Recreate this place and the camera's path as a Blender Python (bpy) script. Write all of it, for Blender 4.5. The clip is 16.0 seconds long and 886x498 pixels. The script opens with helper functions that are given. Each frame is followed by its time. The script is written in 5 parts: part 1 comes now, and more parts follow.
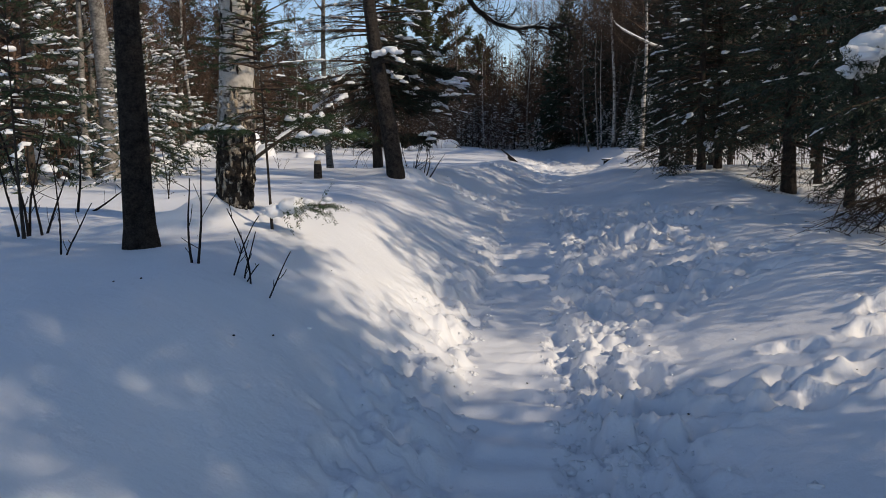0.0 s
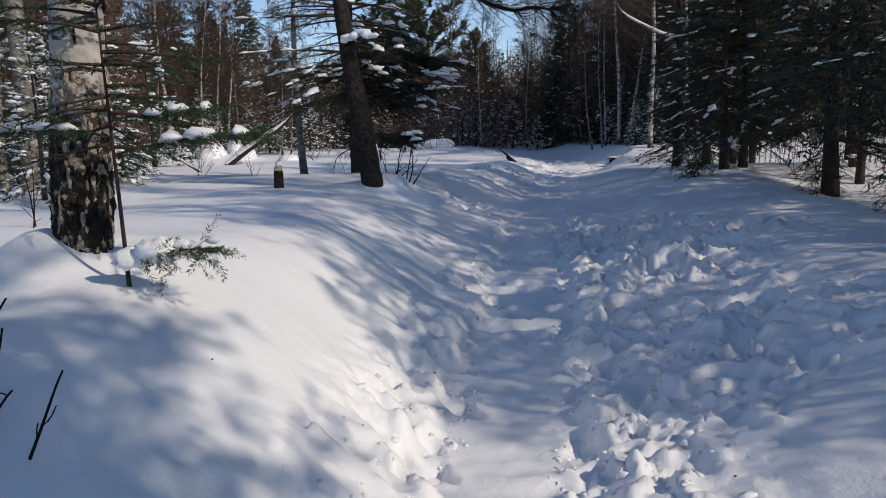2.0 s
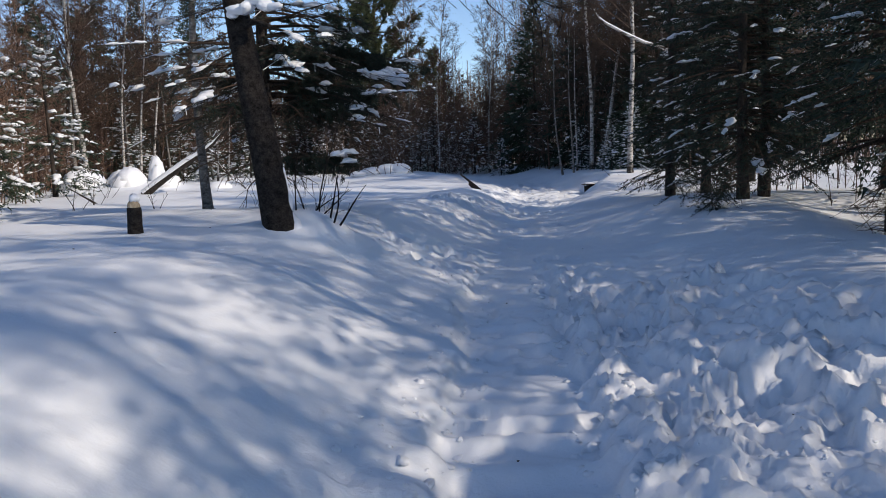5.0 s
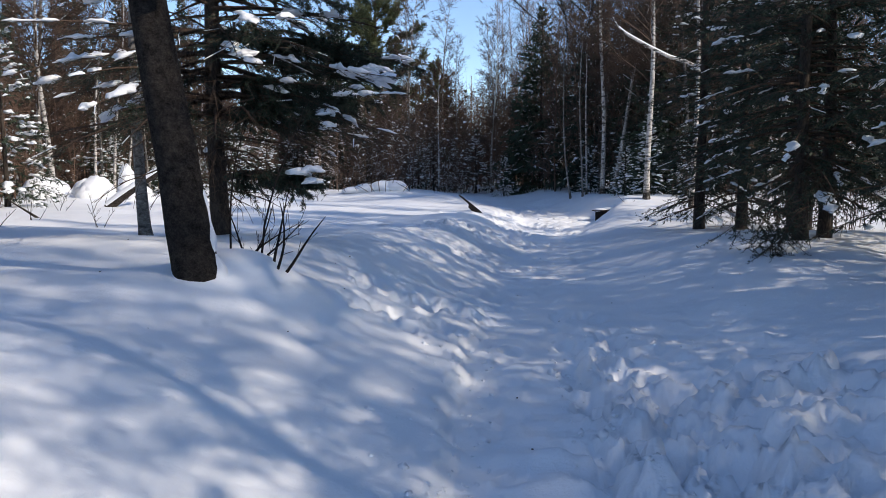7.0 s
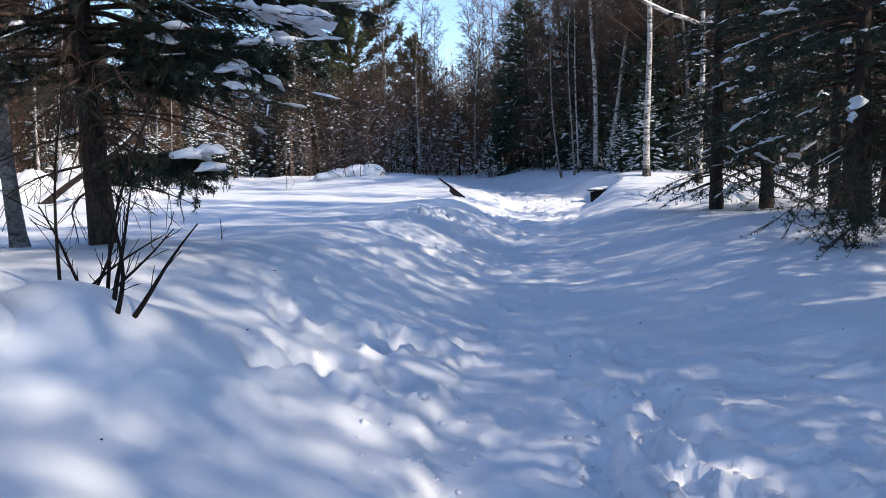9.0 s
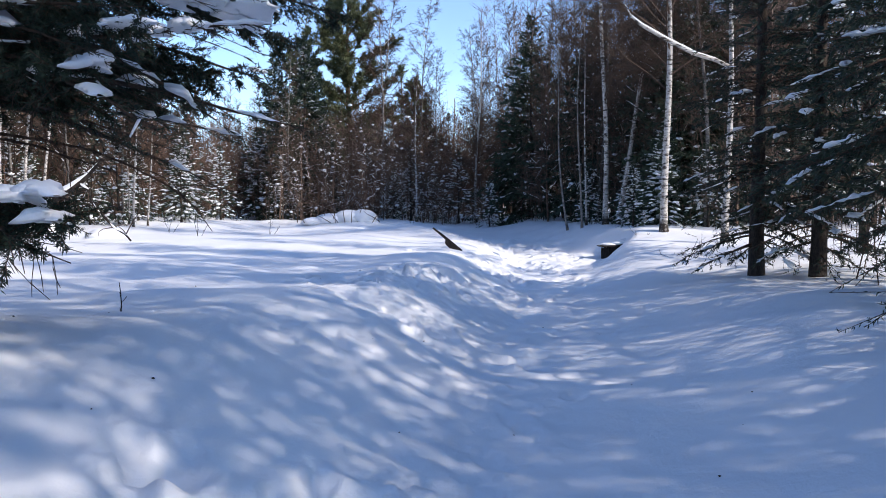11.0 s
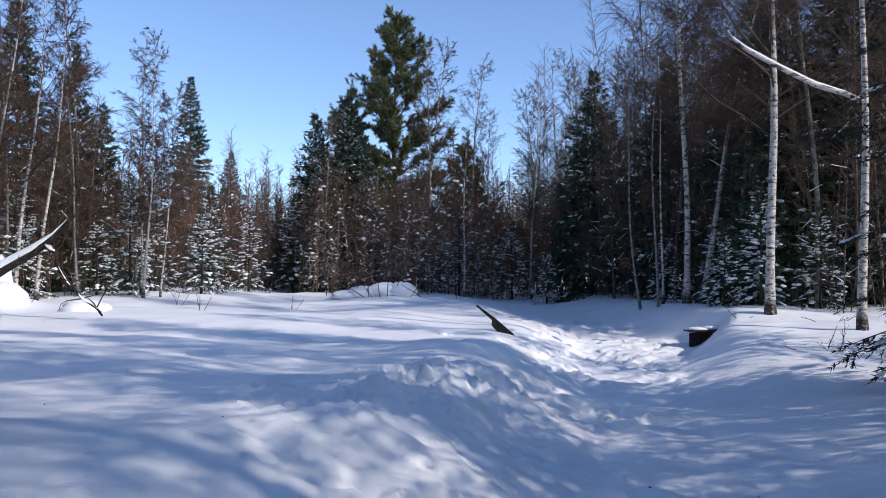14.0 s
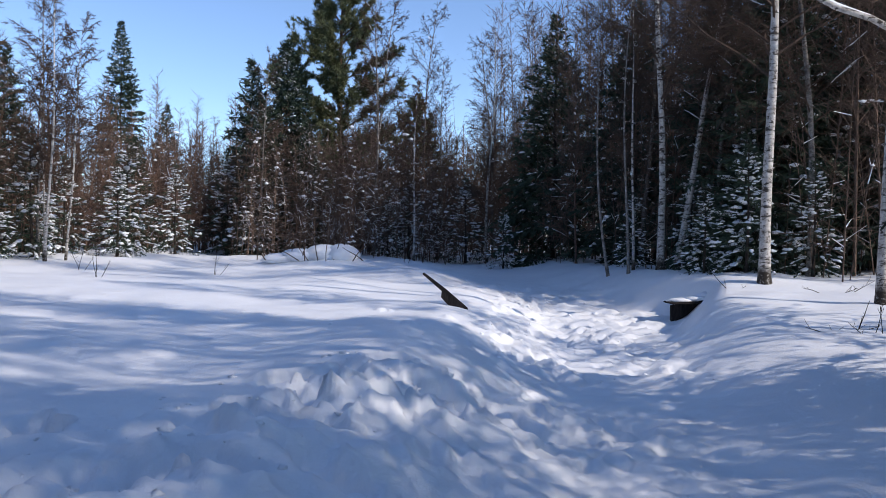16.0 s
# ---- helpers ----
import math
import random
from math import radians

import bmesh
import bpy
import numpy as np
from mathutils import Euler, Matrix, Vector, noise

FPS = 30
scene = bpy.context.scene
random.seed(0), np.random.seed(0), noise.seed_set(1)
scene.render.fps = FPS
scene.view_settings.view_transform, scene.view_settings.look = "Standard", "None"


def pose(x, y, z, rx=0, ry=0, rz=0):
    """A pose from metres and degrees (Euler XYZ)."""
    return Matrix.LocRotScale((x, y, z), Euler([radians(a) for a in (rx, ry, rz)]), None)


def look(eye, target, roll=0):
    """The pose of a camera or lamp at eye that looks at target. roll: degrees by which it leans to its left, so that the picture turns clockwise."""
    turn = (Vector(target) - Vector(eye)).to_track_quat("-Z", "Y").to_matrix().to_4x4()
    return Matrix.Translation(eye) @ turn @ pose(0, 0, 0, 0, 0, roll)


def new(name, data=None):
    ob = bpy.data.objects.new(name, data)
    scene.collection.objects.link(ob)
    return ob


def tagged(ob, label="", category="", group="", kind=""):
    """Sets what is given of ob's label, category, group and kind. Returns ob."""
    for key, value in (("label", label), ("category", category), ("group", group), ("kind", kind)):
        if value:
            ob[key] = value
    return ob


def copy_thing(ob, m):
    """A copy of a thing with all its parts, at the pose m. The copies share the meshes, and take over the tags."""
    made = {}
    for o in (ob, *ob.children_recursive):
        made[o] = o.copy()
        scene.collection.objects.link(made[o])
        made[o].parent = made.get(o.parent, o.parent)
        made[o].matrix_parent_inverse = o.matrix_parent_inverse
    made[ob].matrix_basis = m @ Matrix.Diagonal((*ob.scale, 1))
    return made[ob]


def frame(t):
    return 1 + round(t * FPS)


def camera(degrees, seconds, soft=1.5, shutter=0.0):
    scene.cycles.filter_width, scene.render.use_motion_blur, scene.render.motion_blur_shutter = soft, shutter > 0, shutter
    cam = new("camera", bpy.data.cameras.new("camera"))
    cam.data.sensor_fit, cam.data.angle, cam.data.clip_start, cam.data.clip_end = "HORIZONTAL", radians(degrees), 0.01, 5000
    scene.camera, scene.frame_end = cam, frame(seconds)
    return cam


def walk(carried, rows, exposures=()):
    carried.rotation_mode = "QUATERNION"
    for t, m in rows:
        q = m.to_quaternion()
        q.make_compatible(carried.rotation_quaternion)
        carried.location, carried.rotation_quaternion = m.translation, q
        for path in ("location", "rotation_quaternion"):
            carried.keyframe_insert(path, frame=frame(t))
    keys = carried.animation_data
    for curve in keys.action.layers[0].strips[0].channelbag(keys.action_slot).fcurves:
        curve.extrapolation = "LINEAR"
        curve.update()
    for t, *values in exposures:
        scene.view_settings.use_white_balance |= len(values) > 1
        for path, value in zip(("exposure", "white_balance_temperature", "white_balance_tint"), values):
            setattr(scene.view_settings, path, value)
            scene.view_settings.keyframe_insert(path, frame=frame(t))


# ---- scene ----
cam = camera(58.5, 16.0, soft=0.9)
PATH = [
    (0, (0.037, 0.19, 1.69), (0.029, 2.168, 1.393), -1.1),
    (0.5, (0.09, 0.76, 1.685), (0.182, 2.741, 1.423), -0.8),
    (1, (0.17, 1.329, 1.672), (0.302, 3.307, 1.405), -1.5),
    (1.5, (0.205, 1.835, 1.669), (0.3, 3.809, 1.361), -1.5),
    (2, (0.255, 2.426, 1.67), (0.245, 4.403, 1.371), -1.9),
    (2.5, (0.251, 2.966, 1.651), (0.245, 4.954, 1.431), -1.6),
    (3, (0.317, 3.63, 1.603), (0.398, 5.619, 1.412), -2.1),
    (3.5, (0.332, 4.196, 1.536), (0.4, 6.182, 1.315), -2.5),
    (4, (0.382, 4.882, 1.515), (0.483, 6.865, 1.276), -1.8),
    (4.2, (0.426, 5.149, 1.536), (0.53, 7.132, 1.298), -1.9),
    (6.3, (0.523, 7.746, 1.603), (0.564, 9.731, 1.363), -1.4),
    (6.5, (0.577, 7.982, 1.621), (0.617, 9.97, 1.405), -1.1),
    (7, (0.685, 8.597, 1.623), (0.78, 10.585, 1.425), -0.2),
    (7.5, (0.746, 9.113, 1.598), (0.862, 11.098, 1.385), -0.7),
    (8, (0.813, 9.767, 1.564), (0.902, 11.751, 1.331), -2.2),
    (8.2, (0.85, 10.005, 1.568), (0.983, 11.987, 1.337), -2.2),
    (10.3, (1.208, 12.289, 1.562), (1.314, 14.268, 1.295), -1.6),
    (10.5, (1.226, 12.455, 1.562), (1.349, 14.436, 1.309), -1.3),
    (11, (1.273, 13.086, 1.585), (1.402, 15.078, 1.458), -0.4),
    (11.5, (1.31, 13.674, 1.593), (1.431, 15.67, 1.573), 0.7),
    (12, (1.436, 14.326, 1.583), (1.457, 16.325, 1.623), 0.3),
    (12.5, (1.524, 14.895, 1.573), (1.549, 16.893, 1.656), 0.2),
    (13, (1.613, 15.496, 1.574), (1.599, 17.494, 1.668), 0.4),
    (13.5, (1.643, 16.021, 1.536), (1.59, 18.02, 1.592), 0.3),
    (14, (1.658, 16.729, 1.491), (1.649, 18.728, 1.553), 0.3),
    (14.5, (1.652, 17.35, 1.461), (1.598, 19.347, 1.547), -0.1),
    (15, (1.692, 18.025, 1.475), (1.668, 20.024, 1.541), 0.0),
    (15.5, (1.758, 18.606, 1.451), (1.789, 20.606, 1.466), 0.0),
    (16, (1.849, 19.215, 1.471), (1.958, 21.212, 1.439), 0.6),
]
walk(cam, [(t, look(eye, target, roll)) for t, eye, target, roll in PATH], [(0, 0.1, 7800, 13), (1.2, 0.06, 7400, 13), (3, 0.0, 7080, 13), (4, 0.1, 6980, 13), (5, 0.3, 6950, 13), (7, 0.64, 6950, 13), (9, 0.98, 6850, 14), (11, 0.98, 6600, 15), (12.5, 0.65, 6420, 15), (16, 0.56, 6500, 15)])

# ---- world, sun, exposure ----
SUN_EL, SUN_AZ = 33.0, -28.0          # degrees; azimuth from +x, counter-clockwise
world = bpy.data.worlds.new("winter_sky")
scene.world = world
world.use_nodes = True
wn = world.node_tree
bg = wn.nodes["Background"]
sky = wn.nodes.new("ShaderNodeTexSky")
sky.sky_type, sky.sun_disc = "NISHITA", False
sky.sun_elevation, sky.sun_rotation = radians(SUN_EL), radians(90 - SUN_AZ)
sky.altitude, sky.air_density, sky.dust_density, sky.ozone_density = 1500, 1.0, 0.0, 4.0
wn.links.new(sky.outputs[0], bg.inputs[0])
bg.inputs[1].default_value = 0.14
sun_data = bpy.data.lights.new("sun", "SUN")
sun_data.energy, sun_data.angle, sun_data.color = 2.75, radians(0.8), (1.0, 0.93, 0.82)
sun = new("sun", sun_data)
ca, sa, ce, se = math.cos(radians(SUN_AZ)), math.sin(radians(SUN_AZ)), math.cos(radians(SUN_EL)), math.sin(radians(SUN_EL))
sun.matrix_world = look((60 * ca * ce, 60 * sa * ce + 15, 60 * se), (0, 15, 0))


# ---- materials ----
def material(name, rough=0.7, spec=0.3):
    m = bpy.data.materials.new(name)
    m.use_nodes = True
    b = m.node_tree.nodes["Principled BSDF"]
    b.inputs["Roughness"].default_value = rough
    b.inputs["Specular IOR Level"].default_value = spec
    return m, m.node_tree, b


def node(nt, kind, **sets):
    n = nt.nodes.new(kind)
    for k, v in sets.items():
        n.inputs[k.replace("_", " ")].default_value = v
    return n


def coords(nt, scale=(1, 1, 1), generated="Object"):
    tc = nt.nodes.new("ShaderNodeTexCoord")
    mp = nt.nodes.new("ShaderNodeMapping")
    mp.inputs["Scale"].default_value = scale
    nt.links.new(tc.outputs[generated], mp.inputs[0])
    return mp.outputs[0]


def noise_tex(nt, vec, scale, detail=4.0, rough=0.6):
    n = node(nt, "ShaderNodeTexNoise", Scale=scale, Detail=detail, Roughness=rough)
    nt.links.new(vec, n.inputs["Vector"])
    return n.outputs["Fac"]


def ramp(nt, fac, stops):
    r = nt.nodes.new("ShaderNodeValToRGB")
    while len(r.color_ramp.elements) < len(stops):
        r.color_ramp.elements.new(0.5)
    for e, (p, c) in zip(r.color_ramp.elements, stops):
        e.position, e.color = p, (*c, 1)
    nt.links.new(fac, r.inputs[0])
    return r.outputs[0]


def mix(nt, fac, a, b, mode="MIX"):
    n = nt.nodes.new("ShaderNodeMix")
    n.data_type, n.blend_type = "RGBA", mode
    for sock, val in ((n.inputs[0], fac), (n.inputs[6], a), (n.inputs[7], b)):
        if isinstance(val, (int, float)):
            sock.default_value = val
        elif isinstance(val, tuple):
            sock.default_value = (*val, 1)
        else:
            nt.links.new(val, sock)
    return n.outputs[2]


def bump(nt, b, height, strength=0.5, distance=0.01, chain=None):
    n = node(nt, "ShaderNodeBump", Strength=strength, Distance=distance)
    nt.links.new(height, n.inputs["Height"])
    if chain:
        nt.links.new(chain, n.inputs["Normal"])
    nt.links.new(n.outputs[0], b.inputs["Normal"])
    return n.outputs[0]


def snow_material(name, grain=1.0):
    m, nt, b = material(name, 0.55, 0.35)
    v = coords(nt)
    big = noise_tex(nt, v, 0.8, 3)
    col = ramp(nt, big, [(0.3, (0.80, 0.82, 0.85)), (0.7, (0.88, 0.89, 0.90))])
    nt.links.new(col, b.inputs["Base Color"])
    n1 = bump(nt, b, noise_tex(nt, v, 9 * grain, 6, 0.7), 0.45, 0.03)
    n2 = bump(nt, b, noise_tex(nt, v, 42 * grain, 4, 0.7), 0.24, 0.012, n1)
    bump(nt, b, noise_tex(nt, v, 160 * grain, 3, 0.7), 0.16, 0.004, n2)
    return m


def bark_material(name, dark, light, scale=9.0, stretch=0.35, depth=0.015):
    m, nt, b = material(name, 0.9, 0.15)
    v = coords(nt, (1, 1, stretch))
    f = noise_tex(nt, v, scale, 8, 0.7)
    g = noise_tex(nt, v, scale * 4, 5, 0.7)
    col = ramp(nt, f, [(0.32, dark), (0.68, light)])
    col = mix(nt, 0.6, col, ramp(nt, g, [(0.35, (0.35, 0.35, 0.35)), (0.65, (1, 1, 1))]), "MULTIPLY")
    nt.links.new(col, b.inputs["Base Color"])
    n1 = bump(nt, b, f, 0.9, depth * 2)
    bump(nt, b, g, 0.6, depth * 0.5, n1)
    return m


def birch_material(name, base_dark=1.1):
    """White bark with dark cross marks; rough black bark near the foot."""
    m, nt, b = material(name, 0.75, 0.25)
    v = coords(nt, (1, 1, 3.4))
    marks = ramp(nt, noise_tex(nt, v, 4.2, 6, 0.72), [(0.535, (0, 0, 0)), (0.575, (1, 1, 1))])
    v2 = coords(nt, (1, 1, 1.0))
    patch = ramp(nt, noise_tex(nt, v2, 3.2, 7, 0.75), [(0.50, (0, 0, 0)), (0.58, (1, 1, 1))])
    tone = ramp(nt, noise_tex(nt, v2, 12, 6), [(0.3, (0.29, 0.26, 0.23)), (0.7, (0.64, 0.61, 0.565))])
    col = mix(nt, marks, tone, (0.05, 0.042, 0.036))
    flake = ramp(nt, noise_tex(nt, v2, 7, 8, 0.8), [(0.54, (0, 0, 0)), (0.6, (1, 1, 1))])
    col = mix(nt, flake, col, (0.10, 0.082, 0.066))
    # the share of black bark falls with height above the foot
    sep = nt.nodes.new("ShaderNodeSeparateXYZ")
    tc = nt.nodes.new("ShaderNodeTexCoord")
    nt.links.new(tc.outputs["Object"], sep.inputs[0])
    mr = node(nt, "ShaderNodeMapRange")
    mr.inputs[1].default_value, mr.inputs[2].default_value = base_dark * 0.55, base_dark
    mr.inputs[3].default_value, mr.inputs[4].default_value = 1.0, 0.0
    nt.links.new(sep.outputs[2], mr.inputs[0])
    mul = nt.nodes.new("ShaderNodeMath")
    mul.operation = "MULTIPLY"
    rough_patch = ramp(nt, noise_tex(nt, v2, 16, 8, 0.8), [(0.40, (0, 0, 0)), (0.47, (1, 1, 1))])
    nt.links.new(mr.outputs[0], mul.inputs[0])
    nt.links.new(rough_patch, mul.inputs[1])
    col = mix(nt, mul.outputs[0], col, (0.035, 0.027, 0.02))
    nt.links.new(col, b.inputs["Base Color"])
    n1 = bump(nt, b, noise_tex(nt, v2, 22, 8, 0.75), 0.7, 0.02)
    bump(nt, b, patch, 0.2, 0.004, n1)
    return m


def leaf_material(name, c1, c2, spread=1.0):
    m, nt, b = material(name, 0.6, 0.25)
    geo = nt.nodes.new("ShaderNodeNewGeometry")
    col = ramp(nt, geo.outputs["Random Per Island"], [(0.0, c1), (1.0, c2)])
    info = nt.nodes.new("ShaderNodeObjectInfo")
    tint = ramp(nt, info.outputs["Random"], [(0.0, (0.75, 0.8, 0.8)), (1.0, (1.0, 1.0, 0.9))])
    col = mix(nt, 1.0, col, tint, "MULTIPLY")
    nt.links.new(col, b.inputs["Base Color"])
    return m


SNOW = snow_material("snow")
SNOW_CAP = snow_material("branch_snow", 1.6)
BARK = bark_material("dark_bark", (0.014, 0.011, 0.0095), (0.105, 0.088, 0.076), 17, 1.1, 0.03)
SPRUCE_BARK = bark_material("spruce_bark", (0.03, 0.024, 0.02), (0.10, 0.08, 0.066), 14)
PINE_BARK = bark_material("pine_bark", (0.055, 0.032, 0.022), (0.17, 0.10, 0.064), 7)
TWIG = bark_material("twig_bark", (0.052, 0.036, 0.029), (0.165, 0.113, 0.084), 20)
BROWN = bark_material("thicket_bark", (0.10, 0.064, 0.047), (0.30, 0.19, 0.138), 12)
GREY_STEM = bark_material("shrub_bark", (0.012, 0.010, 0.010), (0.05, 0.04, 0.035), 30)
BIRCH = birch_material("birch_bark", 0.3)
WOODLAND = bark_material("bare_wood_bark", (0.085, 0.061, 0.049), (0.29, 0.205, 0.157), 14)
OCHRE_BARK = bark_material("peeling_bark", (0.16, 0.11, 0.065), (0.62, 0.55, 0.45), 26, 1.0, 0.006)
BIRCH_GREY = bark_material("grey_birch_bark", (0.06, 0.05, 0.045), (0.42, 0.39, 0.35), 5, 1.6, 0.006)
BIRCH_OLD = birch_material("old_birch_bark", 0.75)
NEEDLE = leaf_material("spruce_needles", (0.025, 0.041, 0.029), (0.06, 0.084, 0.053))
NEEDLE_DARK = leaf_material("dark_fir_needles", (0.015, 0.027, 0.02), (0.042, 0.063, 0.042))
NEEDLE_FIR = leaf_material("fir_needles", (0.018, 0.04, 0.018), (0.06, 0.10, 0.045))
NEEDLE_PINE = leaf_material("pine_needles", (0.08, 0.092, 0.046), (0.175, 0.182, 0.092))
WOOD = bark_material("weathered_wood", (0.015, 0.012, 0.011), (0.05, 0.042, 0.038), 18, 0.15, 0.006)
CUT_WOOD = bark_material("cut_wood", (0.35, 0.27, 0.18), (0.6, 0.5, 0.36), 20)


# ---- mesh helpers ----
class Geo:
    """Gathers vertices and faces of one mesh."""

    def __init__(self):
        self.v, self.f, self.n = [], [], 0

    def add(self, verts, faces):
        verts = np.asarray(verts, float).reshape(-1, 3)
        self.v.append(verts)
        self.f.append(np.asarray(faces, int) + self.n)
        self.n += len(verts)

    def tube(self, pts, radii, sides=8, cap=True):
        pts, radii = np.asarray(pts, float), np.asarray(radii, float)
        d = np.gradient(pts, axis=0)
        d /= np.linalg.norm(d, axis=1)[:, None] + 1e-9
        ref = np.array([1.0, 0, 0]) if abs(d[0, 0]) < 0.8 else np.array([0, 1.0, 0])
        a = np.cross(d, ref)
        a /= np.linalg.norm(a, axis=1)[:, None]
        b = np.cross(d, a)
        th = np.arange(sides) * 2 * np.pi / sides
        ring = np.cos(th)[None, :, None] * a[:, None] + np.sin(th)[None, :, None] * b[:, None]
        v = pts[:, None] + ring * radii[:, None, None] if radii.ndim == 1 else pts[:, None] + ring * radii[:, :, None]
        k = len(pts)
        i, j = np.meshgrid(np.arange(k - 1), np.arange(sides), indexing="ij")
        j2 = (j + 1) % sides
        q = np.stack([i * sides + j, i * sides + j2, (i + 1) * sides + j2, (i + 1) * sides + j], -1).reshape(-1, 4)
        self.add(v, q)
        if cap:
            top = np.vstack([v[-1], pts[-1:]])
            self.add(top, np.stack([np.arange(sides), (np.arange(sides) + 1) % sides, np.full(sides, sides), np.full(sides, sides)], -1))
            low = np.vstack([v[0], pts[:1]])
            self.add(low, np.stack([(np.arange(sides) + 1) % sides, np.arange(sides), np.full(sides, sides), np.full(sides, sides)], -1))

    def sticks(self, p, q, r0, r1):
        """Many three-sided sticks from p to q."""
        p, q = np.asarray(p, float).reshape(-1, 3), np.asarray(q, float).reshape(-1, 3)
        n = len(p)
        if not n:
            return
        r0, r1 = np.broadcast_to(r0, n), np.broadcast_to(r1, n)
        d = q - p
        d = d / (np.linalg.norm(d, axis=1)[:, None] + 1e-9)
        a = np.cross(d, [0.31, 0.22, 0.92])
        a /= np.linalg.norm(a, axis=1)[:, None] + 1e-9
        b = np.cross(d, a)
        vs = []
        for base, r in ((p, r0), (q, r1)):
            for k in range(3):
                t = k * 2.0944
                vs.append(base + (math.cos(t) * a + math.sin(t) * b) * r[:, None])
        v = np.stack(vs, 1)
        f = np.array([[0, 1, 4, 3], [1, 2, 5, 4], [2, 0, 3, 5]])
        self.add(v, (np.arange(n)[:, None, None] * 6 + f[None]).reshape(-1, 4))

    def blades(self, p, q, w, side, simple=False):
        """Many thin pointed blades (needles, fine twigs) from p to q, of width w."""
        n = len(p)
        if not n:
            return
        s = side * (np.broadcast_to(w, n)[:, None] * 0.5)
        if simple:
            v = np.stack([p - s, p + s, q], 1)
            self.add(v, np.arange(n)[:, None] * 3 + np.array([[0, 1, 2, 2]]))
            return
        mid = p + (q - p) * 0.45
        v = np.stack([p, mid + s, q, mid - s], 1)
        self.add(v, np.arange(n)[:, None] * 4 + np.arange(4)[None])

    def blobs(self, c, sx, sy, sz, yaw, rng, seg=7, rings=4, rough=0.17):
        """Many uneven rounded lumps."""
        n = len(c)
        if not n:
            return
        th = np.arange(seg) * 2 * np.pi / seg
        ph = np.linspace(-1.1, 1.45, rings)
        base = np.array([[math.cos(p) * math.cos(t), math.cos(p) * math.sin(t), math.sin(p)] for p in ph for t in th])
        base = np.vstack([base, [[0, 0, 1.02]]])
        m = len(base)
        v = np.repeat(base[None], n, 0) * (1 + rng.normal(0, rough, (n, m, 1)))
        v = v * np.stack([sx, sy, sz], -1)[:, None]
        cy, sy_ = np.cos(yaw)[:, None], np.sin(yaw)[:, None]
        x, y = v[..., 0] * cy - v[..., 1] * sy_, v[..., 0] * sy_ + v[..., 1] * cy
        v = np.stack([x, y, v[..., 2]], -1) + np.asarray(c)[:, None]
        f = []
        for i in range(rings - 1):
            for j in range(seg):
                k = (j + 1) % seg
                f.append([i * seg + j, i * seg + k, (i + 1) * seg + k, (i + 1) * seg + j])
        for j in range(seg):
            k = (j + 1) % seg
            f.append([(rings - 1) * seg + j, (rings - 1) * seg + k, m - 1, m - 1])
        f = np.array(f)
        self.add(v, (np.arange(n)[:, None, None] * m + f[None]).reshape(-1, 4))

    def drape(self, pts, u0, u1, size, rng, wide=1.3, sides=7):
        """Uneven snow lying along the stretch u0 to u1 of a branch line."""
        pts = np.asarray(pts, float)
        k = 6
        u = np.linspace(u0, u1, k) * (len(pts) - 1)
        line = np.stack([np.interp(u, np.arange(len(pts)), pts[:, c]) for c in range(3)], -1)
        line = line + rng.normal(0, 0.22, (k, 3)) * size * [1, 1, 0.3] + [0, 0, size * 0.12]
        d = np.gradient(line, axis=0)
        side = np.cross(d, [0, 0, 1.0])
        side /= np.linalg.norm(side, axis=1)[:, None] + 1e-6
        w = size * np.sin(np.linspace(0.1, 3.04, k)) ** 0.7 * rng.uniform(0.55, 1.35, k)
        th = np.arange(sides) * 2 * np.pi / sides
        up = np.where(np.sin(th) > 0, np.sin(th) * 0.75, np.sin(th) * 0.3)
        jig = 1 + rng.normal(0, 0.14, (k, sides, 1))
        v = line[:, None] + (np.cos(th)[None, :, None] * side[:, None] * wide + up[None, :, None] * np.array([0, 0, 1.0])) * w[:, None, None] * jig
        i, j = np.meshgrid(np.arange(k - 1), np.arange(sides), indexing="ij")
        j2 = (j + 1) % sides
        self.add(v, np.stack([i * sides + j, i * sides + j2, (i + 1) * sides + j2, (i + 1) * sides + j], -1).reshape(-1, 4))

    def mesh(self, name, mat, smooth=True):
        v = np.vstack(self.v)
        f = np.vstack(self.f)
        tri = f[:, 2] == f[:, 3]
        counts = np.where(tri, 3, 4)
        keep = np.ones_like(f, bool)
        keep[tri, 3] = False
        loops = f[keep]
        me = bpy.data.meshes.new(name)
        me.vertices.add(len(v))
        me.vertices.foreach_set("co", v.ravel())
        me.loops.add(len(loops))
        me.loops.foreach_set("vertex_index", loops.astype(np.int32))
        me.polygons.add(len(f))
        starts = np.concatenate([[0], np.cumsum(counts)[:-1]])
        me.polygons.foreach_set("loop_start", starts.astype(np.int32))
        me.polygons.foreach_set("use_smooth", np.full(len(f), smooth))
        me.update(calc_edges=True)
        me.validate()
        me.materials.append(mat)
        return me


def part(name, geo, mat, parent=None, label="", smooth=True):
    ob = new(name, geo.mesh(name, mat, smooth))
    ob.parent = parent
    return tagged(ob, label)


def thing(name, label, category, x=0, y=0, z=0, rz=0, group="", kind=""):
    ob = new(name)
    ob.matrix_basis = pose(x, y, z, 0, 0, rz)
    return tagged(ob, label, category, group, kind)


def lerp_table(rows):
    xs, ys = [r[0] for r in rows], [r[1] for r in rows]
    return lambda t: np.interp(t, xs, ys)


